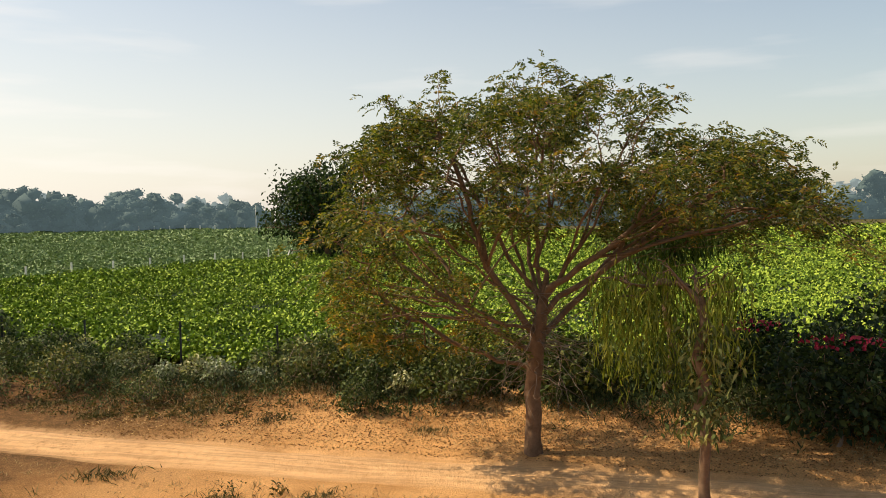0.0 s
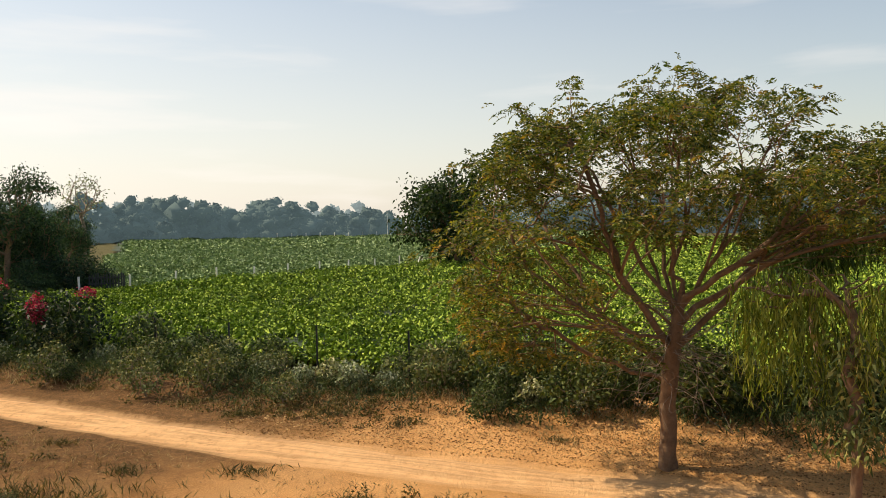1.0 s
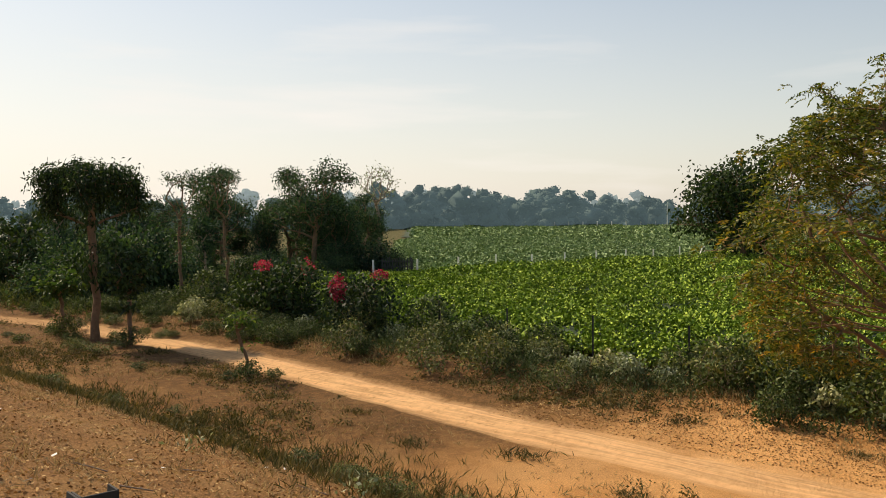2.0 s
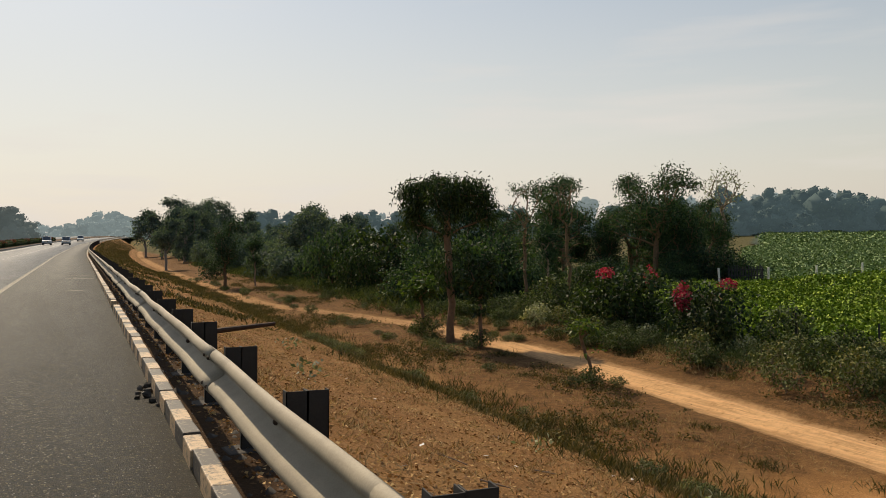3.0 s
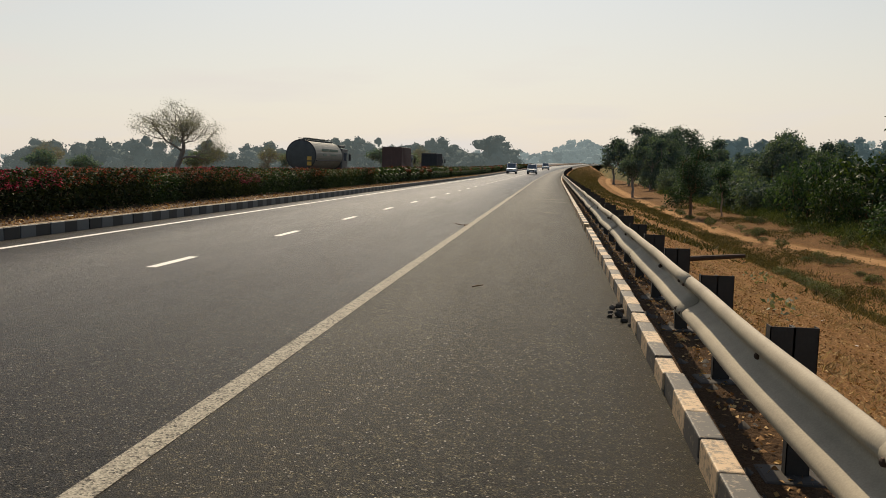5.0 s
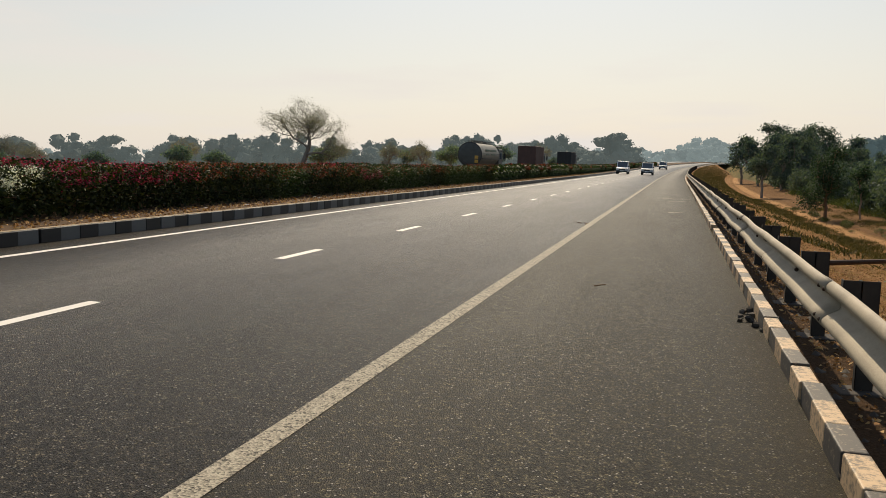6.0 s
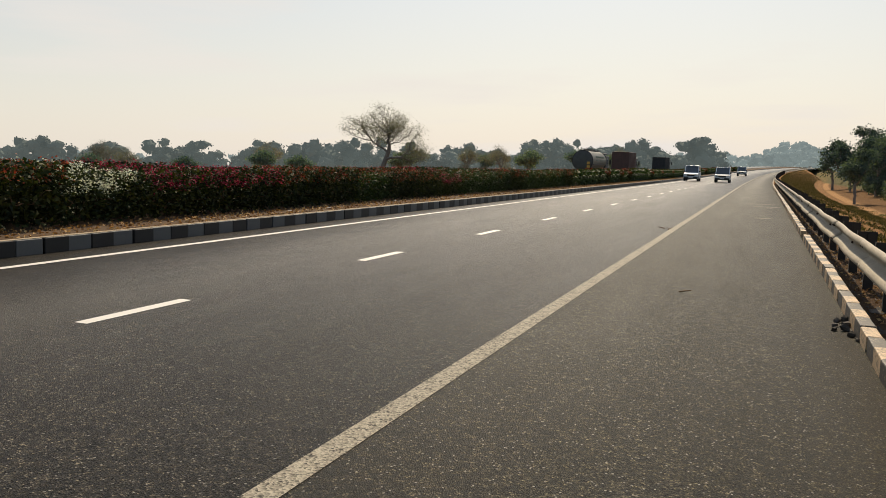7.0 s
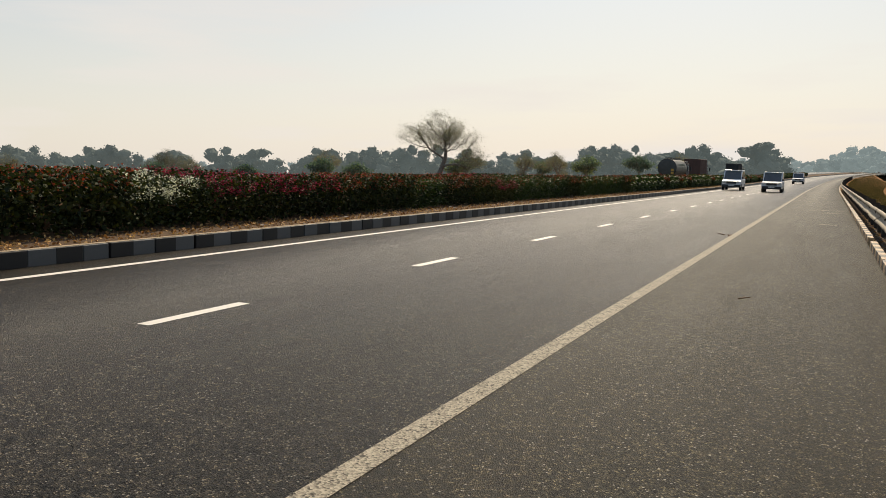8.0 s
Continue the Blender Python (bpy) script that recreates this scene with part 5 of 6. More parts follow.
    again(thick, 22.9, 26.8, 200, 0.8)
    again(thick, 17.4, -5.4, 20, 1.05)
    again(thick, 17.6, -7.8, -15, 1.1)
    again(thick, 19.3, -4.2, 50, 1.1)
    again(thick, 20.4, -1.6, 10, 0.9)


shrubs()


def verge():
    rng = np.random.default_rng(15)
    n = 24000                                   # green strip in the ditch at the slope's foot
    y = rng.uniform(4, 120, n) ** 1.0
    x = 9.2 + rng.normal(size=n) * 0.85 + 0.25 * np.sin(y * 0.5) + bend(y)
    keep = (np.sin(y * 0.9 + np.sin(y * 0.37) * 2) + rng.normal(size=n) * 0.6) > -0.35
    x, y = x[keep], y[keep]
    c = np.repeat(np.stack([x, y, ground_z(x, y)], 1), 5, 0) + rng.normal(size=(len(x) * 5, 3)) * np.array([0.07, 0.07, 0.0])
    tagged(hang("ditch_grass", quick_mesh("ditch_grass", *blades(rng, c, 0.26, 0.010, 0.55), M["grass"])), "half-dry green grass along the foot of the slope", "grass", kind="stuff")
    n = 4200                                    # ragged weeds on the bank before the crop
    y = rng.uniform(-6, 46, n)
    x = 19.2 + rng.normal(size=n) * 0.75 + 0.4 * np.sin(y * 0.8) + 0.05 * np.maximum(0, y - 12)
    keep = (np.sin(y * 1.3) + np.sin(y * 0.47 + 2) + rng.normal(size=n) * 0.8 > -0.5) & (x > track_x(y) + 1.6)
    x, y = x[keep], y[keep]
    c = np.repeat(np.stack([x, y, ground_z(x, y)], 1), 14, 0) + np.abs(rng.normal(size=(len(x) * 14, 3))) * np.array([0.14, 0.14, 0.20])
    tagged(hang("bank_weeds", quick_mesh("bank_weeds", *blades(rng, c, 0.17, 0.014, 0.9), M["leaf_thicket"])), "ragged dusty weeds on the bank before the crop", "weeds", kind="stuff")
    n = 16000                                  # rough grass on the slope farther on
    y = 24 + 360 * rng.random(n) ** 1.6
    s_ = rng.uniform(1.9, 8.5, n)
    keep = np.sin(s_ * 1.3 + y * 0.23) + np.sin(y * 0.41) + rng.normal(size=n) * 0.7 + (y - 62) * 0.022 > 0.6
    x, y = s_[keep] + bend(y[keep]), y[keep]
    c = np.repeat(np.stack([x, y, ground_z(x, y)], 1), 4, 0) + rng.normal(size=(len(x) * 4, 3)) * np.array([0.1, 0.1, 0.0])
    tagged(hang("slope_grass", quick_mesh("slope_grass", *blades(rng, c, 0.26, 0.028, 0.6), M["grass"])), "rough half-dry grass on the road's slope", "grass", kind="stuff")
    n = 900                                    # tall dry grass among the shrubs
    y = rng.uniform(-4, 45, n)
    x = 18.9 + rng.normal(size=n) * 0.55 + 0.4 * np.sin(y * 0.8)
    keep = np.sin(y * 1.7) + np.sin(y * 0.6 + 1) + rng.normal(size=n) * 0.5 > 0.2
    x, y = x[keep], y[keep]
    c = np.repeat(np.stack([x, y, ground_z(x, y)], 1), 7, 0) + rng.normal(size=(len(x) * 7, 3)) * np.array([0.12, 0.12, 0.0])
    tagged(hang("tall_dry_grass", quick_mesh("tall_dry_grass", *blades(rng, c, 0.36, 0.008, 0.5), M["dry"])), "tall dry grass along the field's edge", "grass", kind="stuff")
    n = 5000                                   # tall weeds along the wood's foot
    y = rng.uniform(40, 150, n)
    x = 18.6 + rng.normal(size=n) * 0.9 + bend(y) * 0.9
    c = np.repeat(np.stack([x, y, ground_z(x, y)], 1), 6, 0) + np.abs(rng.normal(size=(len(x) * 6, 3))) * np.array([0.2, 0.2, 0.25])
    tagged(hang("wood_weeds", quick_mesh("wood_weeds", *blades(rng, c, 0.32, 0.03, 0.7), M["leaf_thicket"])), "dusty weeds along the wood's foot", "weeds", kind="stuff")
    n = 36000                                  # thin dry tufts all over the verge
    y = -6 + 110 * rng.random(n) ** 1.7
    x = rng.uniform(1.6, 20.5, n)
    thick = np.sin(x * 1.1 + np.sin(y * 0.5)) + np.sin(y * 0.7 + x * 0.3) + rng.normal(size=n) * 0.8
    keep = (thick > 0.35) & (np.abs(x - track_x(y)) > 1.6)
    x, y = x[keep] + bend(y[keep]), y[keep]
    c = np.repeat(np.stack([x, y, ground_z(x, y)], 1), 6, 0) + rng.normal(size=(len(x) * 6, 3)) * np.array([0.05, 0.05, 0.0])
    tagged(hang("dry_grass", quick_mesh("dry_grass", *blades(rng, c, 0.13, 0.006, 0.8), M["dry"])), "sparse dry grass on the earth verge", "grass", kind="stuff")
    n = 70000                                  # fallen leaves under the trees and on the slope
    y = np.concatenate([rng.uniform(-6, 13, n // 2), 1 + 40 * rng.random(n // 2) ** 1.5])
    x = np.concatenate([rng.uniform(15.6, 21, n // 2), rng.uniform(1.2, 9, n // 2)])
    c = np.stack([x, y, ground_z(x, y) + 0.012], 1)
    d = unit(rng.normal(size=c.shape) * np.array([1, 1, 0.25]))
    tagged(hang("fallen_leaves", quick_mesh("fallen_leaves", *leaf_quads(c, d, 0.05, 0.014, rng, 0.0), M["litter"])), "dry fallen leaves on the ground", "leaves", kind="stuff")
    n = 9000                                   # pale straw lying flat on the slope
    y = 1.5 + 34 * rng.random(n) ** 1.5
    x = rng.uniform(1.7, 9.0, n)
    keep = np.sin(x * 1.7 + y * 0.8) + np.sin(y * 1.9 - x) + rng.normal(size=n) * 0.8 > 0.1
    x, y = x[keep], y[keep]
    c = np.stack([x, y, ground_z(x, y) + 0.02], 1)
    a = rng.uniform(0, 6.283, len(x))
    d = np.stack([np.cos(a), np.sin(a), rng.normal(size=len(x)) * 0.12], 1)
    tagged(hang("straw", quick_mesh("straw", *leaf_quads(c, unit(d), 0.16, 0.004, rng, 0.05), M["dry"])), "pale dry straw lying on the slope", "straw", kind="stuff")
    n = 9000                                   # clods and pebbles on the slope and beside the track
    y = np.concatenate([rng.uniform(1, 22, n // 2), -5 + 40 * rng.random(n // 2) ** 1.4])
    x = np.concatenate([rng.uniform(1.2, 9, n // 2), rng.uniform(9, 19, n // 2)])
    r = 0.010 + 0.024 * rng.random(n) ** 3
    r = np.where(np.abs(x - track_x(y)) < 1.3, 0.006, r)
    c = np.stack([x, y, ground_z(x, y)], 1)
    shape = np.array([(1, 0, 0), (-0.4, 0.9, 0), (-0.5, -0.8, 0), (0.1, 0.0, 0.8)])
    v = (c[:, None, :] + shape[None] * r[:, None, None] * rng.uniform(0.6, 1.3, (n, 4, 1))).reshape(-1, 3)
    f = (np.array([(0, 1, 3), (1, 2, 3), (2, 0, 3)])[None] + 4 * np.arange(n)[:, None, None]).reshape(-1, 3)
    tagged(hang("clods", quick_mesh("clods", v, f, M["clod"])), "small clods and pebbles on the bare earth", "pebbles", kind="stuff")
    n = 14000                                  # low dusty herbs on the waste ground
    y = rng.uniform(4, 100, n)
    x = rng.uniform(8, 19.5, n)
    keep = (np.abs(x - track_x(y)) > 1.5) & (np.abs(x - track_x(y)) + y * 0.06 > 2.3) & (np.sin(x * 0.9 + y * 0.35) + np.sin(y * 0.5 - x * 0.6) + rng.normal(size=n) * 0.6 + 0.5 * (np.abs(x - 12.6) < 0.6) + 0.7 * (x > 17.2) - 2.2 * ((x < 13.8) & (y < 14)) > 0.75)
    x, y = x[keep], y[keep]
    c = np.repeat(np.stack([x, y, ground_z(x, y)], 1), 22, 0) + np.abs(rng.normal(size=(len(x) * 22, 3))) * np.array([0.16, 0.16, 0.09])
    tagged(hang("herbs", quick_mesh("herbs", *leaf_quads(c, unit(rng.normal(size=c.shape) + np.array([0, 0, 0.5])), 0.09, 0.02, rng, 0.2), M["grass"])), "low dusty herbs on waste ground", "herbs", kind="stuff")
    tuft = new("grass_tuft", None)
    c = rng.normal(size=(170, 3)) * np.array([0.16, 0.28, 0.0])
    hang("turf", quick_mesh("turf", *blades(rng, c, 0.20, 0.009, 0.9), M["grass"]), tuft)["kind"] = "stuff"
    tagged(tuft, "dusty tuft of grass beside the wheel track", "grass tuft", "grass tufts")
    put(tuft, 12.75, 9.75, 20, 1.1)
    for x, y, s in ((17.4, 10.6, 1.2), (17.2, 8.9, 0.9), (13.0, 23.0, 1.0), (13.1, 15.0, 0.8), (12.0, 7.0, 0.8), (16.8, 13.0, 1.0), (17.5, 15.2, 1.0), (12.9, 18.0, 0.9), (14.4, 27.4, 1.4), (13.2, 22.0, 1.1), (12.0, 12.0, 0.9), (12.6, 5.5, 0.8), (17.0, 5.0, 0.7), (11.6, 16.0, 0.8), (17.9, 19.5, 1.2)):
        again(tuft, x, y, 73 * y, s)


verge()


def stones_and_litter():
    rng = np.random.default_rng(23)

    def rock(r, seed):
        bm = bmesh.new()
        bmesh.ops.create_icosphere(bm, subdivisions=1, radius=r)
        for v in bm.verts:
            v.co *= 0.85 + 0.75 * noise.noise(v.co / r * 1.7 + Vector((seed, 0, 0)))
            v.co.z *= 0.85
        return bm
    for k, (x, y, r) in enumerate(((0.80, 9.05, 0.06), (0.76, 9.35, 0.07), (0.79, 9.65, 0.06), (0.68, 9.55, 0.055), (0.83, 8.80, 0.045), (0.72, 9.85, 0.055), (0.80, 10.0, 0.065), (0.66, 9.30, 0.04))):
        ob = part("stone", rock(r * 0.85, k * 3.1), M["stone"], None, "")
        tagged(ob, "loose grey stone in a heap against the kerb", "stone", "stones by the kerb")
        ob.matrix_basis = Matrix.Translation(on_road(x, y, r * 0.35)) @ Matrix.Rotation(k * 1.1, 4, "Z")
    sets = []
    n = 260
    y = rng.uniform(1.5, 30, n)
    c = np.stack([rng.uniform(1.0, 1.6, n), y, np.zeros(n)], 1)
    c[:, 2] = -FALL * c[:, 0] + rise(y) - 0.05
    shape = np.array([(1, 0.2, 0), (-0.3, 0.9, 0), (-0.9, -0.5, 0), (0.3, -0.9, 0), (0.1, 0.0, 0.75), (-0.2, 0.2, 0.7)])
    tri = np.array([(0, 1, 4), (1, 5, 4), (1, 2, 5), (2, 3, 5), (3, 4, 5), (3, 0, 4)])
    r = 0.02 + 0.05 * rng.random(n) ** 2
    v = (c[:, None, :] + shape[None] * r[:, None, None] * rng.uniform(0.7, 1.3, (n, 6, 1))).reshape(-1, 3)
    f = (tri[None] + 6 * np.arange(n)[:, None, None]).reshape(-1, 3)
    tagged(hang("rubble", quick_mesh("rubble", v, f, M["concrete"])), "broken concrete rubble between kerb and rail", "rubble", kind="stuff")
    for k, y in enumerate((2.60, 4.75, 6.90, 9.05, 11.2)):
        p = on_road(1.38, y, -0.05)
        pad = part("post_footing", boxes((-0.20, 0.17, -0.16, 0.15, -0.1, 0.015), bevel=0.02), M["concrete"])
        pad.matrix_basis = Matrix.Translation(p) @ Matrix.Rotation(0.1 * (k % 3 - 1), 4, "Z")
        tagged(pad, "rough concrete footing round a rail post", "footing", "post footings")
    for k, (x0, x1, y) in enumerate(((-0.75, 0.62, 42.9), (-0.45, 0.7, 39.8), (-0.3, 0.22, 30.1))):
        bm = bmesh.new()
        bm.faces.new([bm.verts.new(on_road(x, yy, 0.003)) for x, yy in ((x0, y), (x1, y + 0.1), (x1, y + 0.32), (x0, y + 0.22))])
        tagged(part("faded_bar", bm, M["line"]), "faded white paint bar across the shoulder", "road marking", "faded bars", "structure")
    for k, (x, y, a) in enumerate(((-1.04, 11.1, 0.4), (-2.33, 22.3, 1.2), (-2.45, 22.6, 2.2))):
        tw = part("fallen_twig", cyl(cyl(bmesh.new(), (0, 0, 0), (0.16, 0.02, 0.012), 0.009, 6, 0.005), (0.06, 0, 0.005), (0.10, 0.07, 0.02), 0.006, 5, 0.003), M["bark"])
        tw.matrix_basis = Matrix.Translation(on_road(x, y, 0.009)) @ Matrix.Rotation(a, 4, "Z") @ Matrix.Scale(1.0 + 0.6 * (k > 0), 4)
        tagged(tw, "small dead twig lying on the asphalt", "twig", "twigs on the road")
    log = part("branch_log", cyl(bmesh.new(), (0, 0, 0), (1.5, 0.5, 0.03), 0.06, 9, 0.045), M["bolt"])
    log.matrix_basis = Matrix.Translation((2.5, 17.6, float(ground_z(2.5, 17.6)) + 0.05))
    tagged(log, "dark fallen branch lying on the verge", "branch")
    for k, (x, y, a, n) in enumerate(((3.6, 7.1, 0.5, 0.5), (4.3, 8.9, 2.6, 0.35), (5.6, 9.6, 0.2, 0.4), (2.6, 5.4, 1.9, 0.3), (6.3, 12.0, 1.1, 0.5), (3.1, 10.8, 2.9, 0.4), (5.0, 6.6, 0.9, 0.3), (7.0, 8.4, 2.2, 0.45))):
        z0 = float(ground_z(x, y)) + 0.02
        x1, y1 = x + n * math.cos(a), y + n * math.sin(a)
        st = part("dry_stick", cyl(cyl(bmesh.new(), (x, y, z0), (x1, y1, float(ground_z(x1, y1)) + 0.03), 0.009, 6, 0.005), ((x + x1) / 2, (y + y1) / 2, (z0 + float(ground_z(x1, y1)) + 0.03) / 2), (x1 - 0.12 * math.sin(a), y1 + 0.12 * math.cos(a), float(ground_z(x1, y1)) + 0.05), 0.005, 5, 0.003), M["twig"])
        tagged(st, "pale dry forked stick lying on the slope", "stick", "sticks on the slope")
    paper = part("litter_scrap", boxes((-0.06, 0.06, -0.04, 0.04, 0.0, 0.006)), M["paper"])
    tagged(paper, "scrap of white litter on the verge", "litter", "litter scraps")
    spots = [(rng.uniform(1.7, 8.5), rng.uniform(3, 40)) for _ in range(46)]
    for k, (x, y) in enumerate(spots):
        m = Matrix.Translation((x, y, float(ground_z(x, y)) + 0.02)) @ Euler((rng.uniform(-0.4, 0.4), rng.uniform(-0.4, 0.4), rng.uniform(0, 6))).to_matrix().to_4x4() @ Matrix.Scale(float(rng.uniform(0.2, 0.6)), 4)
        if k:
            copy_thing(paper, m).matrix_basis = m
        else:
            paper.matrix_basis = m
    weed = new("milkweed", None)
    c = np.stack([rng.normal(size=34) * 0.16, rng.normal(size=34) * 0.22, rng.uniform(0, 0.32, 34)], 1)
    hang("leaves", quick_mesh("leaves", *leaf_quads(c, unit(rng.normal(size=c.shape) + np.array([0, 0, 0.6])), 0.14, 0.035, rng, 0.1), M["leaf_pale"]), weed)
    tagged(weed, "pale broad-leaved weed growing on the slope", "weed", "weeds")
    put(weed, 4.13, 15.6)
    for x, y, s in ((6.6, 11.2, 0.7), (7.3, 8.2, 0.8), (5.2, 22.0, 0.8)):
        again(weed, x, y, 40 * x, s)


stones_and_litter()


# ---- guard rail ----
RAIL_X, POST_STEP, POST_0 = 1.08, 2.15, 2.60


def guard_rail():
    rail = empty("guard_rail", pose(0, 0, 0), "long dusty galvanised W-beam guard rail on dark posts", "guard rail")
    prof = [(0.022, 0.430), (-0.008, 0.443), (-0.030, 0.465), (-0.037, 0.490), (-0.032, 0.512), (-0.005, 0.538), (0.050, 0.568), (0.088, 0.590), (0.098, 0.608), (0.098, 0.632), (0.090, 0.650), (0.062, 0.672), (0.016, 0.700), (-0.008, 0.725), (-0.014, 0.745), (-0.010, 0.768), (0.008, 0.790), (0.035, 0.803)]
    prof = [(RAIL_X + a, h) for a, h in prof]

    def beam_rows(y0, y1, n):
        v = []
        for k, y in enumerate(np.linspace(y0, y1, n)):
            for a, h in prof:
                sag = 0.010 * math.sin(y * 0.9) + 0.006 * math.sin(y * 2.3)
                v.append(on_road(a + sag, y, h + 0.006 * math.sin(y * 1.3)))
        for k, y in enumerate(np.linspace(y0, y1, n)):
            for a, h in prof:
                sag = 0.010 * math.sin(y * 0.9) + 0.006 * math.sin(y * 2.3)
                v.append(on_road(a + 0.005 + sag, y, h + 0.006 * math.sin(y * 1.3)))
        m = len(prof)
        i = np.arange(n * m).reshape(n, m)
        f = np.stack([i[:-1, :-1], i[:-1, 1:], i[1:, 1:], i[1:, :-1]], -1).reshape(-1, 4)
        edge = np.concatenate([np.stack([i[0, :-1], i[0, :-1] + n * m, i[0, 1:] + n * m, i[0, 1:]], -1), np.stack([i[:-1, -1], i[:-1, -1] + n * m, i[1:, -1] + n * m, i[1:, -1]], -1), np.stack([i[1:, 0], i[1:, 0] + n * m, i[:-1, 0] + n * m, i[:-1, 0]], -1)])
        return np.array(v), np.concatenate([f, f[:, ::-1] + n * m, edge])

    span = POST_STEP * 2
    for k in range(-2, 38):
        y0 = POST_0 + k * span
        v, f = beam_rows(y0 - 0.16, y0 + span + 0.16, 10)
        v[:, 0] -= 0.006 * (k % 2)
        b = hang("beam", quick_mesh("beam", v, f, M["rail"], True), rail)
        if k < 12:
            for dy in (-0.11, 0.11):
                for h in (0.505, 0.735):
                    p = on_road(RAIL_X - (0.012 if h > 0.6 else 0.034) - 0.006 * (k % 2), y0 + dy, h)
                    bm = bmesh.new()
                    bmesh.ops.create_uvsphere(bm, u_segments=8, v_segments=5, radius=0.017, matrix=Matrix.Translation(p))
                    part("bolt", bm, M["bolt"], b)
            p = on_road(RAIL_X + 0.080, y0 + span / 2, 0.62)
            bm = bmesh.new()
            bmesh.ops.create_uvsphere(bm, u_segments=8, v_segments=5, radius=0.022, matrix=Matrix.Translation(p))
            part("bolt", bm, M["bolt"], b)
    v, f = beam_rows(POST_0 + 38 * span, 420, 90)
    hang("far_beam", quick_mesh("far_beam", v, f, M["rail"], True), rail)["kind"] = "stuff"

    def post_mesh():
        bm = bmesh.new()
        box(bm, RAIL_X + 0.235, RAIL_X + 0.365, 0.0, 0.008, -0.45, 0.80, 0.002)
        box(bm, RAIL_X + 0.235, RAIL_X + 0.243, 0.0, 0.075, -0.45, 0.80, 0.002)
        box(bm, RAIL_X + 0.357, RAIL_X + 0.365, 0.0, 0.075, -0.45, 0.80, 0.002)
        me = bpy.data.meshes.new("post")
        bm.to_mesh(me)
        bm.free()
        me.materials.append(M["post"])
        return me

    def block_mesh():
        bm = bmesh.new()
        box(bm, RAIL_X + 0.104, RAIL_X + 0.233, -0.01, -0.002, 0.45, 0.80, 0.002)
        box(bm, RAIL_X + 0.104, RAIL_X + 0.112, -0.01, 0.085, 0.45, 0.80, 0.002)
        box(bm, RAIL_X + 0.225, RAIL_X + 0.233, -0.01, 0.085, 0.45, 0.80, 0.002)
        me = bpy.data.meshes.new("spacer")
        bm.to_mesh(me)
        bm.free()
        me.materials.append(M["post"])
        return me

    pm, sm = post_mesh(), block_mesh()
    rng = np.random.default_rng(3)
    for k in range(-4, 110):
        y = POST_0 + k * POST_STEP
        m = Matrix.Translation(Vector((float(bend(y)), y - 0.04, float(rise(y))))) @ Matrix.Rotation(math.atan(FALL) + rng.normal() * 0.012, 4, "Y") @ Matrix.Rotation(rng.normal() * 0.02, 4, "X")
        p = hang("post", pm, rail)
        p.matrix_basis = m
        s = hang("spacer", sm, rail)
        s.matrix_basis = m


guard_rail()


# ---- kerbs ----
def kerb_block(x0, x1, h, length):
    bm = bmesh.new()
    box(bm, x0, x1, 0.003, length - 0.003, -0.25, h, 0.012)
    me = bpy.data.meshes.new("kerb_block")
    bm.to_mesh(me)
    bm.free()
    return me


def kerbs():
    for name, x0, x1, h, y0, n, length, paints, label in (("kerb", 0.845, 0.985, 0.15, -7.28, 150, 0.52, ("kerb_cream", "kerb_grey"), "low concrete kerb painted in faded cream and grey"), ("kerb_median", -10.20, -10.045, 0.235, -3.0, 190, 0.48, ("kerb_black", "kerb_pale"), "median kerb painted in black and dusty grey")):
        kerb = empty(name, pose(0, 0, 0), label, "kerb", "", "structure")
        meshes = []
        for p in paints:
            me = kerb_block(x0, x1, h, length)
            me.materials.append(M[p])
            meshes.append(me)
        rng = np.random.default_rng(len(name))
        jolt = 0.006 if name == "kerb" else 0.0015
        for k in range(n):
            y = y0 + k * length
            if name == "kerb" and 21.2 < y < 22.4:
                continue
            b = hang("kerb_block", meshes[k % 2], kerb)
            b.matrix_basis = Matrix.Translation((float(bend(y)) + rng.normal() * jolt, y, float(rise(y)) + rng.normal() * jolt * 0.8)) @ Matrix.Rotation(math.atan(FALL), 4, "Y") @ Matrix.Rotation(rng.normal() * jolt * 1.3, 4, "Z")
        start = y0 + n * length
        for j, p in enumerate(paints):
            vs = []
            for k in range(j, int((430 - start) / length), 2):
                y = start + k * length
                vs.append(np.array([on_road(x, yy, hh) for yy in (y, y + length) for x, hh in ((x0, -0.2), (x0, h), (x1, h), (x1, -0.2))]))
            quads = np.array([(0, 1, 5, 4), (1, 2, 6, 5), (2, 3, 7, 6), (0, 3, 2, 1), (4, 5, 6, 7)])
            sets = [(v, quads) for v in vs]
            hang("far_blocks", quick_mesh("far_blocks", *join(sets), M[p]), kerb)["kind"] = "stuff"


kerbs()


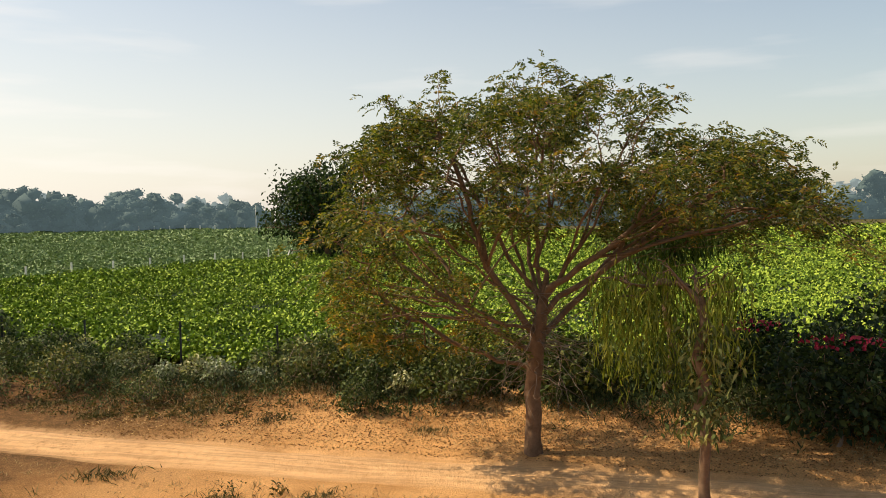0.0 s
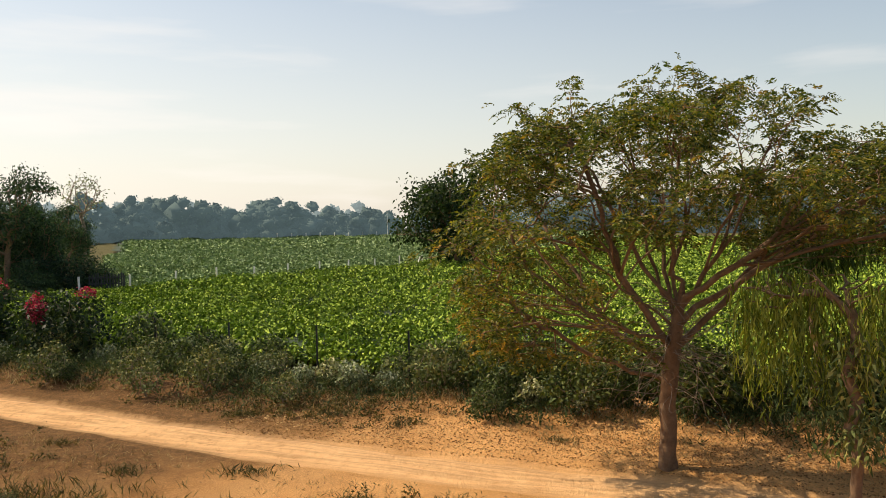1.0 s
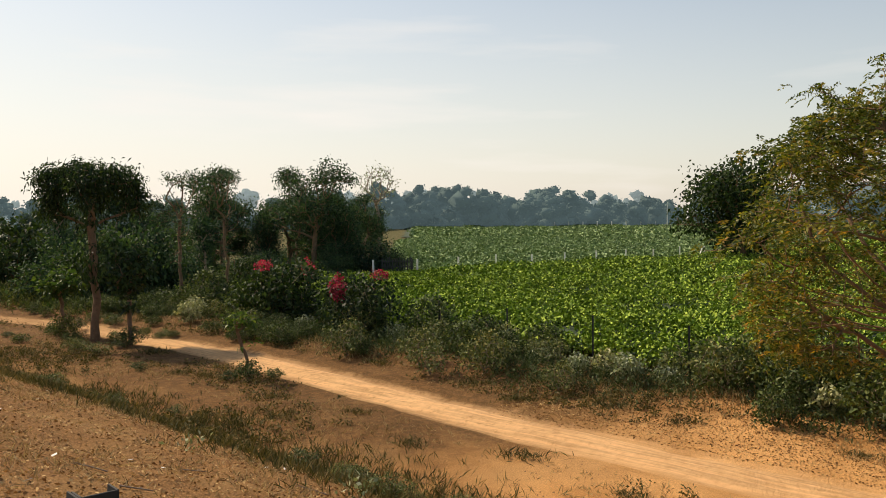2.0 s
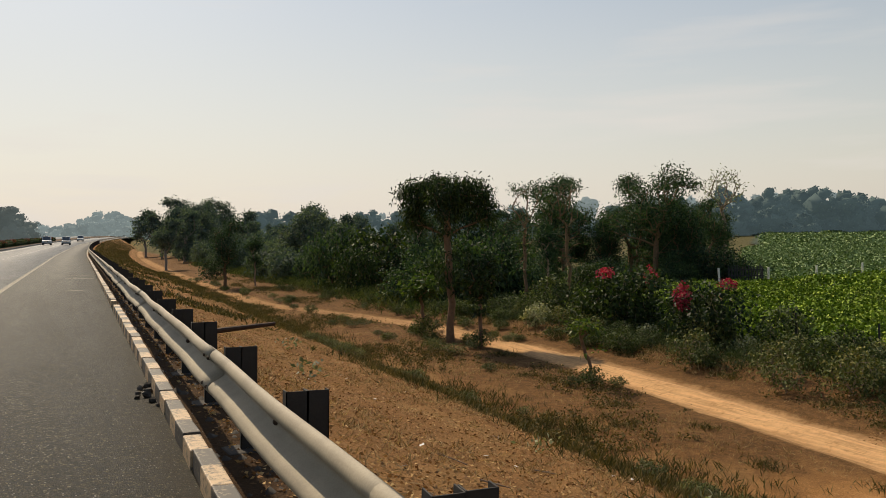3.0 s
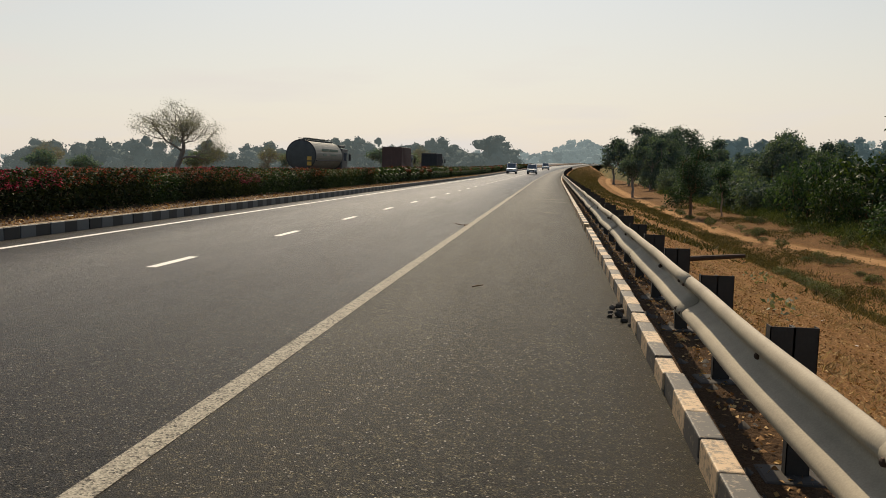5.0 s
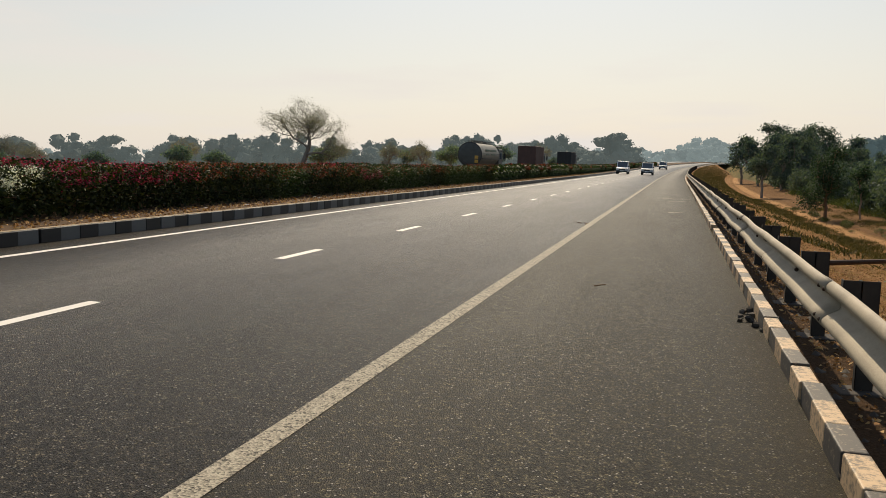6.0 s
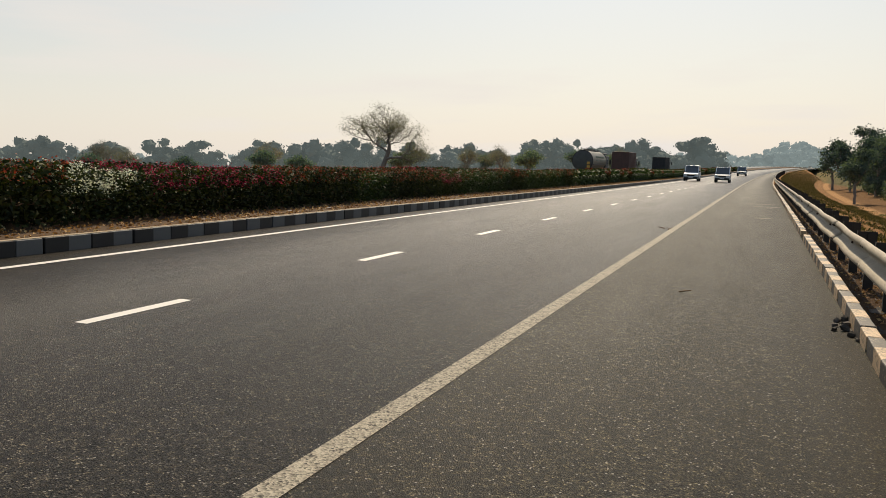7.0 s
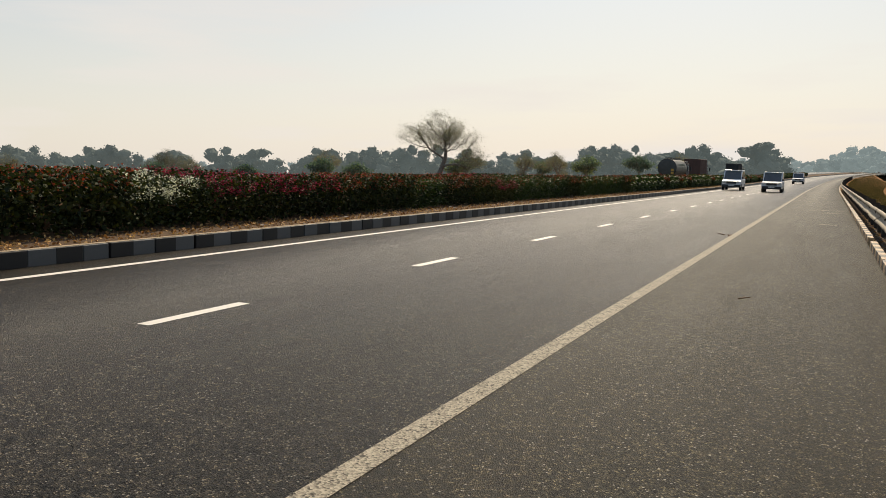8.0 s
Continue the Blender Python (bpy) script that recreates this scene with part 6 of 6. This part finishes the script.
# ---- median hedge ----
def hedge():
    rng = np.random.default_rng(61)

    def bush(seed, flower, n_fl, label, leaf, spread_down, n=4800, size=0.8):
        r = np.random.default_rng(seed)
        ob = empty("hedge_bush", pose(0, 0, 0), label, "hedge", "median hedge")
        m = 90 if n > 2000 else 14
        pos, load, chains = skeleton(r, stem(0.35, n=4, seed=seed), np.stack([r.uniform(-0.6, 0.6, m), r.uniform(-1.15, 1.15, m), r.uniform(0.3, 1.1, m)], 1), 0.25, 0.3)
        hang("inner_growth", limbs_mesh("inner_growth", pos, load, chains, 0.05, M["bark"]), ob)
        c = np.stack([r.uniform(-0.72, 0.72, n), r.uniform(-1.25, 1.25, n), 0.06 + 1.14 * r.uniform(0, 1, n) ** 0.75], 1)
        hang("foliage", quick_mesh("foliage", *leaf_quads(c, unit(r.normal(size=c.shape) + np.array([0, 0, 0.2])), 0.13 * size, 0.042 * size, r, 0.2), leaf), ob)
        if n_fl:
            heads = np.stack([r.uniform(-0.7, 0.72, n_fl), r.uniform(-1.2, 1.2, n_fl), 1.2 - np.abs(r.normal(size=n_fl)) * spread_down], 1)
            heads[:, 0] = np.where(heads[:, 2] < 0.95, 0.70 + r.normal(size=n_fl) * 0.05, heads[:, 0])
            c = np.repeat(heads, 14, 0) + r.normal(size=(n_fl * 14, 3)) * 0.06
            hang("blossom", quick_mesh("blossom", *leaf_quads(c, unit(r.normal(size=c.shape)), 0.055 * size, 0.024 * size, r, 0.1), M[flower]), ob)["kind"] = "stuff"
        return ob

    kinds = {
        "c": bush(1, "crimson", 120, "clipped dark hedge bush with crimson flowers", M["leaf_hedge"], 0.19),
        "o": bush(2, "orange", 85, "clipped dark hedge bush with rust-red tops", M["leaf_hedge"], 0.12),
        "w": bush(3, "white_fl", 100, "clipped dark hedge bush with white flowers", M["leaf_hedge"], 0.20),
        "g": bush(4, "orange", 22, "clipped green hedge bush", M["leaf_dark"], 0.10),
        "R": bush(5, "orange", 50, "clipped dark hedge bush with rust-red tops", M["leaf_hedge"], 0.12, 900, 1.8),
        "G": bush(6, "orange", 10, "clipped green hedge bush", M["leaf_dark"], 0.10, 900, 1.8),
    }
    used = set()
    order = "oogoocoo" + "wccoogo" + "ocgggog"
    for k in range(120):
        y = -6.2 + k * 2.3
        kind = order[k] if k < len(order) else ("gogg" if k < 26 else "RGGG")[int(rng.integers(0, 4))]
        for row, x in enumerate((-12.0, -13.3)):
            if row and (k > 20 or k < 5):
                continue
            p = on_road(x, y, 0.20 if row == 0 else 0.22)
            low = 0.82 if kind in "cowg" else 0.86
            ob = kinds[kind]
            size = 1.0 + rng.normal() * 0.055
            if kind in used:
                again(ob, p.x, p.y, 0, size, p.z - 0.02, low)
            else:
                put(ob, p.x, p.y, 0, size, p.z - 0.02, low)
                used.add(kind)


hedge()


def median_litter():
    rng = np.random.default_rng(29)
    n = 9000
    y = -3 + 120 * rng.random(n) ** 1.6
    s = -10.3 - 1.1 * rng.random(n) ** 0.8
    c = np.stack([s + bend(y), y, -FALL * s + rise(y) + 0.19 + 0.045 * (-10.21 - s) / 1.2], 1)
    d = unit(rng.normal(size=c.shape) * np.array([1, 1, 0.4]))
    tagged(hang("median_leaves", quick_mesh("median_leaves", *leaf_quads(c, d, 0.07, 0.024, rng, 0.0), M["litter"])), "dry leaves fallen on the median's earth", "leaves", kind="stuff")
    scrap = part("litter_scrap", boxes((-0.05, 0.05, -0.04, 0.04, 0.0, 0.008)), M["paper"])
    tagged(scrap, "pale scrap of litter under the median hedge", "litter", "litter on the median")
    for k in range(26):
        y, s = 2 + 45 * rng.random(), -10.35 - 0.8 * rng.random()
        m = Matrix.Translation(on_road(s, y, 0.205 + 0.04 * (-10.21 - s))) @ Matrix.Rotation(rng.uniform(0, 6), 4, "Z") @ Matrix.Scale(float(rng.uniform(0.4, 1.1)), 4)
        if k:
            copy_thing(scrap, m).matrix_basis = m
        else:
            scrap.matrix_basis = m


median_litter()


# ---- vehicles ----
def wheel(parent, x, y, r, w):
    tyre = part("wheel", cyl(bmesh.new(), (x - w / 2, y, r), (x + w / 2, y, r), r, 18), M["rubber"], parent)
    s = 1 if x > 0 else -1
    part("rim", cyl(bmesh.new(), (x + s * w / 2 - 0.02, y, r), (x + s * (w / 2 + 0.012), y, r), r * 0.58, 14), M["tank"], tyre)


def van(label, h=1.95, w=1.74):
    """A boxy people carrier; it drives towards -y."""
    v = empty("van", pose(0, 0, 0), label, "van", "oncoming vans")
    k = h / 1.95
    body = extrude_outline([(-2.2, 0.32), (-2.26, 0.55), (-2.2, 0.86), (-1.35, 1.08 * k), (2.05, 1.10 * k), (2.12, 0.9), (2.1, 0.34)], -w / 2, w / 2)
    bmesh.ops.bevel(body, geom=body.edges[:], offset=0.06, segments=2, affect="EDGES", profile=0.5)
    part("body", body, M["white"], v)
    cabin = extrude_outline([(-1.42, 1.04 * k), (-0.78, 1.78 * k), (-0.5, h - 0.06), (1.85, h - 0.06), (2.04, 1.05 * k)], -w / 2 + 0.07, w / 2 - 0.07)
    bmesh.ops.bevel(cabin, geom=cabin.edges[:], offset=0.05, segments=2, affect="EDGES", profile=0.5)
    part("cabin", cabin, M["glass"], v, "dark windows all round")
    part("roof", boxes((-w / 2 + 0.09, w / 2 - 0.09, -0.72, 1.9, h - 0.1, h), bevel=0.04), M["white"], v)
    for sx in (-1, 1):
        a = extrude_outline([(-1.40, 1.05 * k), (-1.30, 1.05 * k), (-0.62, h - 0.08), (-0.72, h - 0.08)], sx * (w / 2 - 0.14), sx * (w / 2 - 0.05))
        part("pillar", a, M["white"], v)
        part("mirror", boxes((sx * (w / 2 + 0.02) - 0.09, sx * (w / 2 + 0.02) + 0.09, -1.2, -1.1, 1.12 * k, 1.30 * k), bevel=0.02), M["trim"], v)
        part("headlight", boxes((sx * 0.62 - 0.17, sx * 0.62 + 0.17, -2.30, -2.15, 0.74, 0.90), bevel=0.02), M["lamp"], v, "clear glass headlight")
        part("fog_light", boxes((sx * 0.62 - 0.08, sx * 0.62 + 0.08, -2.30, -2.2, 0.42, 0.5), bevel=0.015), M["lamp"], v)
    part("grille", boxes((-0.44, 0.44, -2.29, -2.18, 0.64, 0.86), bevel=0.015), M["trim"], v)
    part("bumper", boxes((-w / 2 + 0.04, w / 2 - 0.04, -2.33, -2.12, 0.30, 0.56), bevel=0.04), M["trim"], v, "dark front bumper")
    part("number_plate", boxes((-0.25, 0.25, -2.345, -2.32, 0.44, 0.54)), M["paper"], v, "plain white plate")
    for y in (-1.45, 1.35):
        for x in (-w / 2 + 0.09, w / 2 - 0.09):
            wheel(v, x, y, 0.33, 0.2)
    return v


def lorry_base(v, length, cab_y):
    part("chassis", boxes((-0.5, 0.5, 0.2, length - 0.2, 0.55, 0.85), bevel=0.02), M["trim"], v)
    part("cab", boxes((-1.15, 1.15, cab_y, cab_y + 2.0, 0.7, 2.75), bevel=0.08), M["tank_end"], v, "dusty boxy driver's cab")
    for sx in (-1, 1):
        part("cab_window", boxes((sx * 1.16 - 0.012, sx * 1.16 + 0.012, cab_y + 0.5, cab_y + 1.5, 1.7, 2.4)), M["glass"], v)
        part("mirror", boxes((sx * 1.38 - 0.1, sx * 1.38 + 0.1, cab_y + 1.75, cab_y + 1.85, 1.7, 2.3), bevel=0.02), M["trim"], v)
        part("tail_light", boxes((sx * 0.9 - 0.12, sx * 0.9 + 0.12, -0.04, 0.03, 0.7, 0.86)), M["orange"], v)
    part("bumper_bar", boxes((-1.1, 1.1, -0.05, 0.06, 0.5, 0.62), bevel=0.01), M["trim"], v)
    for y in (1.2, 2.4, cab_y + 1.0):
        for x in (-1.0, 1.0):
            wheel(v, x, y, 0.5, 0.3)


def tanker():
    """Rear at y = 0, driving towards +y."""
    v = empty("tanker_truck", pose(0, 0, 0), "dusty silver tanker lorry with a dull round rear", "tanker truck")
    lorry_base(v, 10.6, 8.6)
    bm = bmesh.new()
    cyl(bm, (0, 0.1, 2.05), (0, 8.4, 2.05), 1.2, 36)
    for q in bm.verts:
        q.co.z = 2.05 + (q.co.z - 2.05) * 0.98
    part("tank", bm, M["tank"], v)
    bm = bmesh.new()
    bmesh.ops.create_uvsphere(bm, u_segments=30, v_segments=10, radius=1.0, matrix=Matrix.Translation((0, 0.12, 2.05)) @ Matrix.Diagonal((1.19, 0.2, 1.16, 1)))
    part("tank_end", bm, M["tank_end"], v, "dull grey dished tank end", True)
    part("rim_band", cyl(bmesh.new(), (0, 0.08, 2.05), (0, 0.2, 2.05), 1.225, 36), M["trim"], v)
    for sx in (-0.35, 0.35):
        part("catwalk_rail", boxes((sx - 0.03, sx + 0.03, 0.6, 8.3, 3.36, 3.42)), M["trim"], v)
    part("catwalk", boxes((-0.33, 0.33, 0.4, 8.35, 3.22, 3.30), bevel=0.01), M["tank_end"], v)
    for y in (1.6, 3.8, 6.0):
        part("hatch", cyl(bmesh.new(), (0, y, 3.2), (0, y, 3.45), 0.28, 14), M["tank"], v)
    for sx in (-1, 1):
        for k, (y0, y1, z0, z1) in enumerate(((1.9, 3.9, 2.42, 2.60), (4.3, 6.9, 2.42, 2.60), (2.2, 3.4, 2.05, 2.17), (4.6, 6.4, 2.05, 2.17))):
            part("lettering_bar", boxes((sx * 1.19 - 0.02, sx * 1.19 + 0.02, y0, y1, z0, z1)), M["green_paint"], v, "unreadable green lettering")
        part("side_rail", boxes((sx * 1.21 - 0.03, sx * 1.21 + 0.03, 0.3, 8.3, 1.62, 1.70)), M["trim"], v)
    for z in (1.25, 1.65):
        part("hazard_sign", boxes((0.55, 0.9, -0.10, -0.06, z, z + 0.3)), M["yellow_paint"], v, "small yellow hazard panel")
    part("cab_deck", boxes((-1.0, 1.0, 8.5, 10.2, 2.85, 3.05), bevel=0.05), M["tank_end"], v)
    return v


def box_truck(name, length, height, material, label):
    v = empty(name, pose(0, 0, 0), label, "truck")
    lorry_base(v, length + 2.2, length + 0.15)
    bm = bmesh.new()
    box(bm, -1.22, 1.22, 0, length, 0.95, height, 0.05)
    part("cargo_box", bm, material, v)
    for k in range(int(length / 0.8)):
        for sx in (-1, 1):
            part("rib", boxes((sx * 1.235 - 0.02, sx * 1.235 + 0.02, 0.2 + k * 0.8, 0.3 + k * 0.8, 1.0, height - 0.06)), material, v)
    part("rear_door", boxes((-1.15, -0.01, -0.03, 0.0, 1.0, height - 0.08), (0.01, 1.15, -0.03, 0.0, 1.0, height - 0.08)), material, v)
    return v


van_a, van_b, van_c = van("white van coming up the inner lane"), van("white car with a raised roof coming up the outer lane", 1.85, 1.72), van("small white car following far behind", 1.8, 1.70)
tank_truck = tanker()
brown_truck = box_truck("container_truck", 6.6, 3.55, M["truck_brown"], "rust-brown container truck driving away")
dark_truck = box_truck("tarpaulin_truck", 6.0, 3.2, M["tarp"], "dark truck under a tarpaulin driving away")


# ---- what moves ----
def drive(x, y, h=0.0):
    """A pose on the road surface, along its bend and rise."""
    p, q = on_road(x, y, h), on_road(x, y + 1.0, h)
    m = (q - p).to_track_quat("Y", "Z").to_matrix().to_4x4()
    return Matrix.Translation(p) @ m @ Matrix.Rotation(math.atan(FALL), 4, "Y")


def motions():
    steps = [0.0, 1.0, 2.0, 3.0, 4.0, 5.0, 6.0, 7.0, 8.0]
    walk(van_a, [(t, drive(-8.55, 86.0 + 23.5 * (8 - t))) for t in steps])
    walk(van_b, [(t, drive(-4.8, 83.0 + 24.5 * (8 - t))) for t in steps])
    walk(van_c, [(t, drive(-5.6, 152.0 + 26.5 * (8 - t))) for t in steps])
    walk(tank_truck, [(t, drive(-19.7, 56.0 + 16.1 * (t - 4.5))) for t in steps])
    walk(brown_truck, [(t, drive(-19.7, 96.0 + 10.4 * (t - 4.5))) for t in steps])
    walk(dark_truck, [(t, drive(-19.9, 123.0 + 16.5 * (t - 4.5))) for t in steps])


motions()
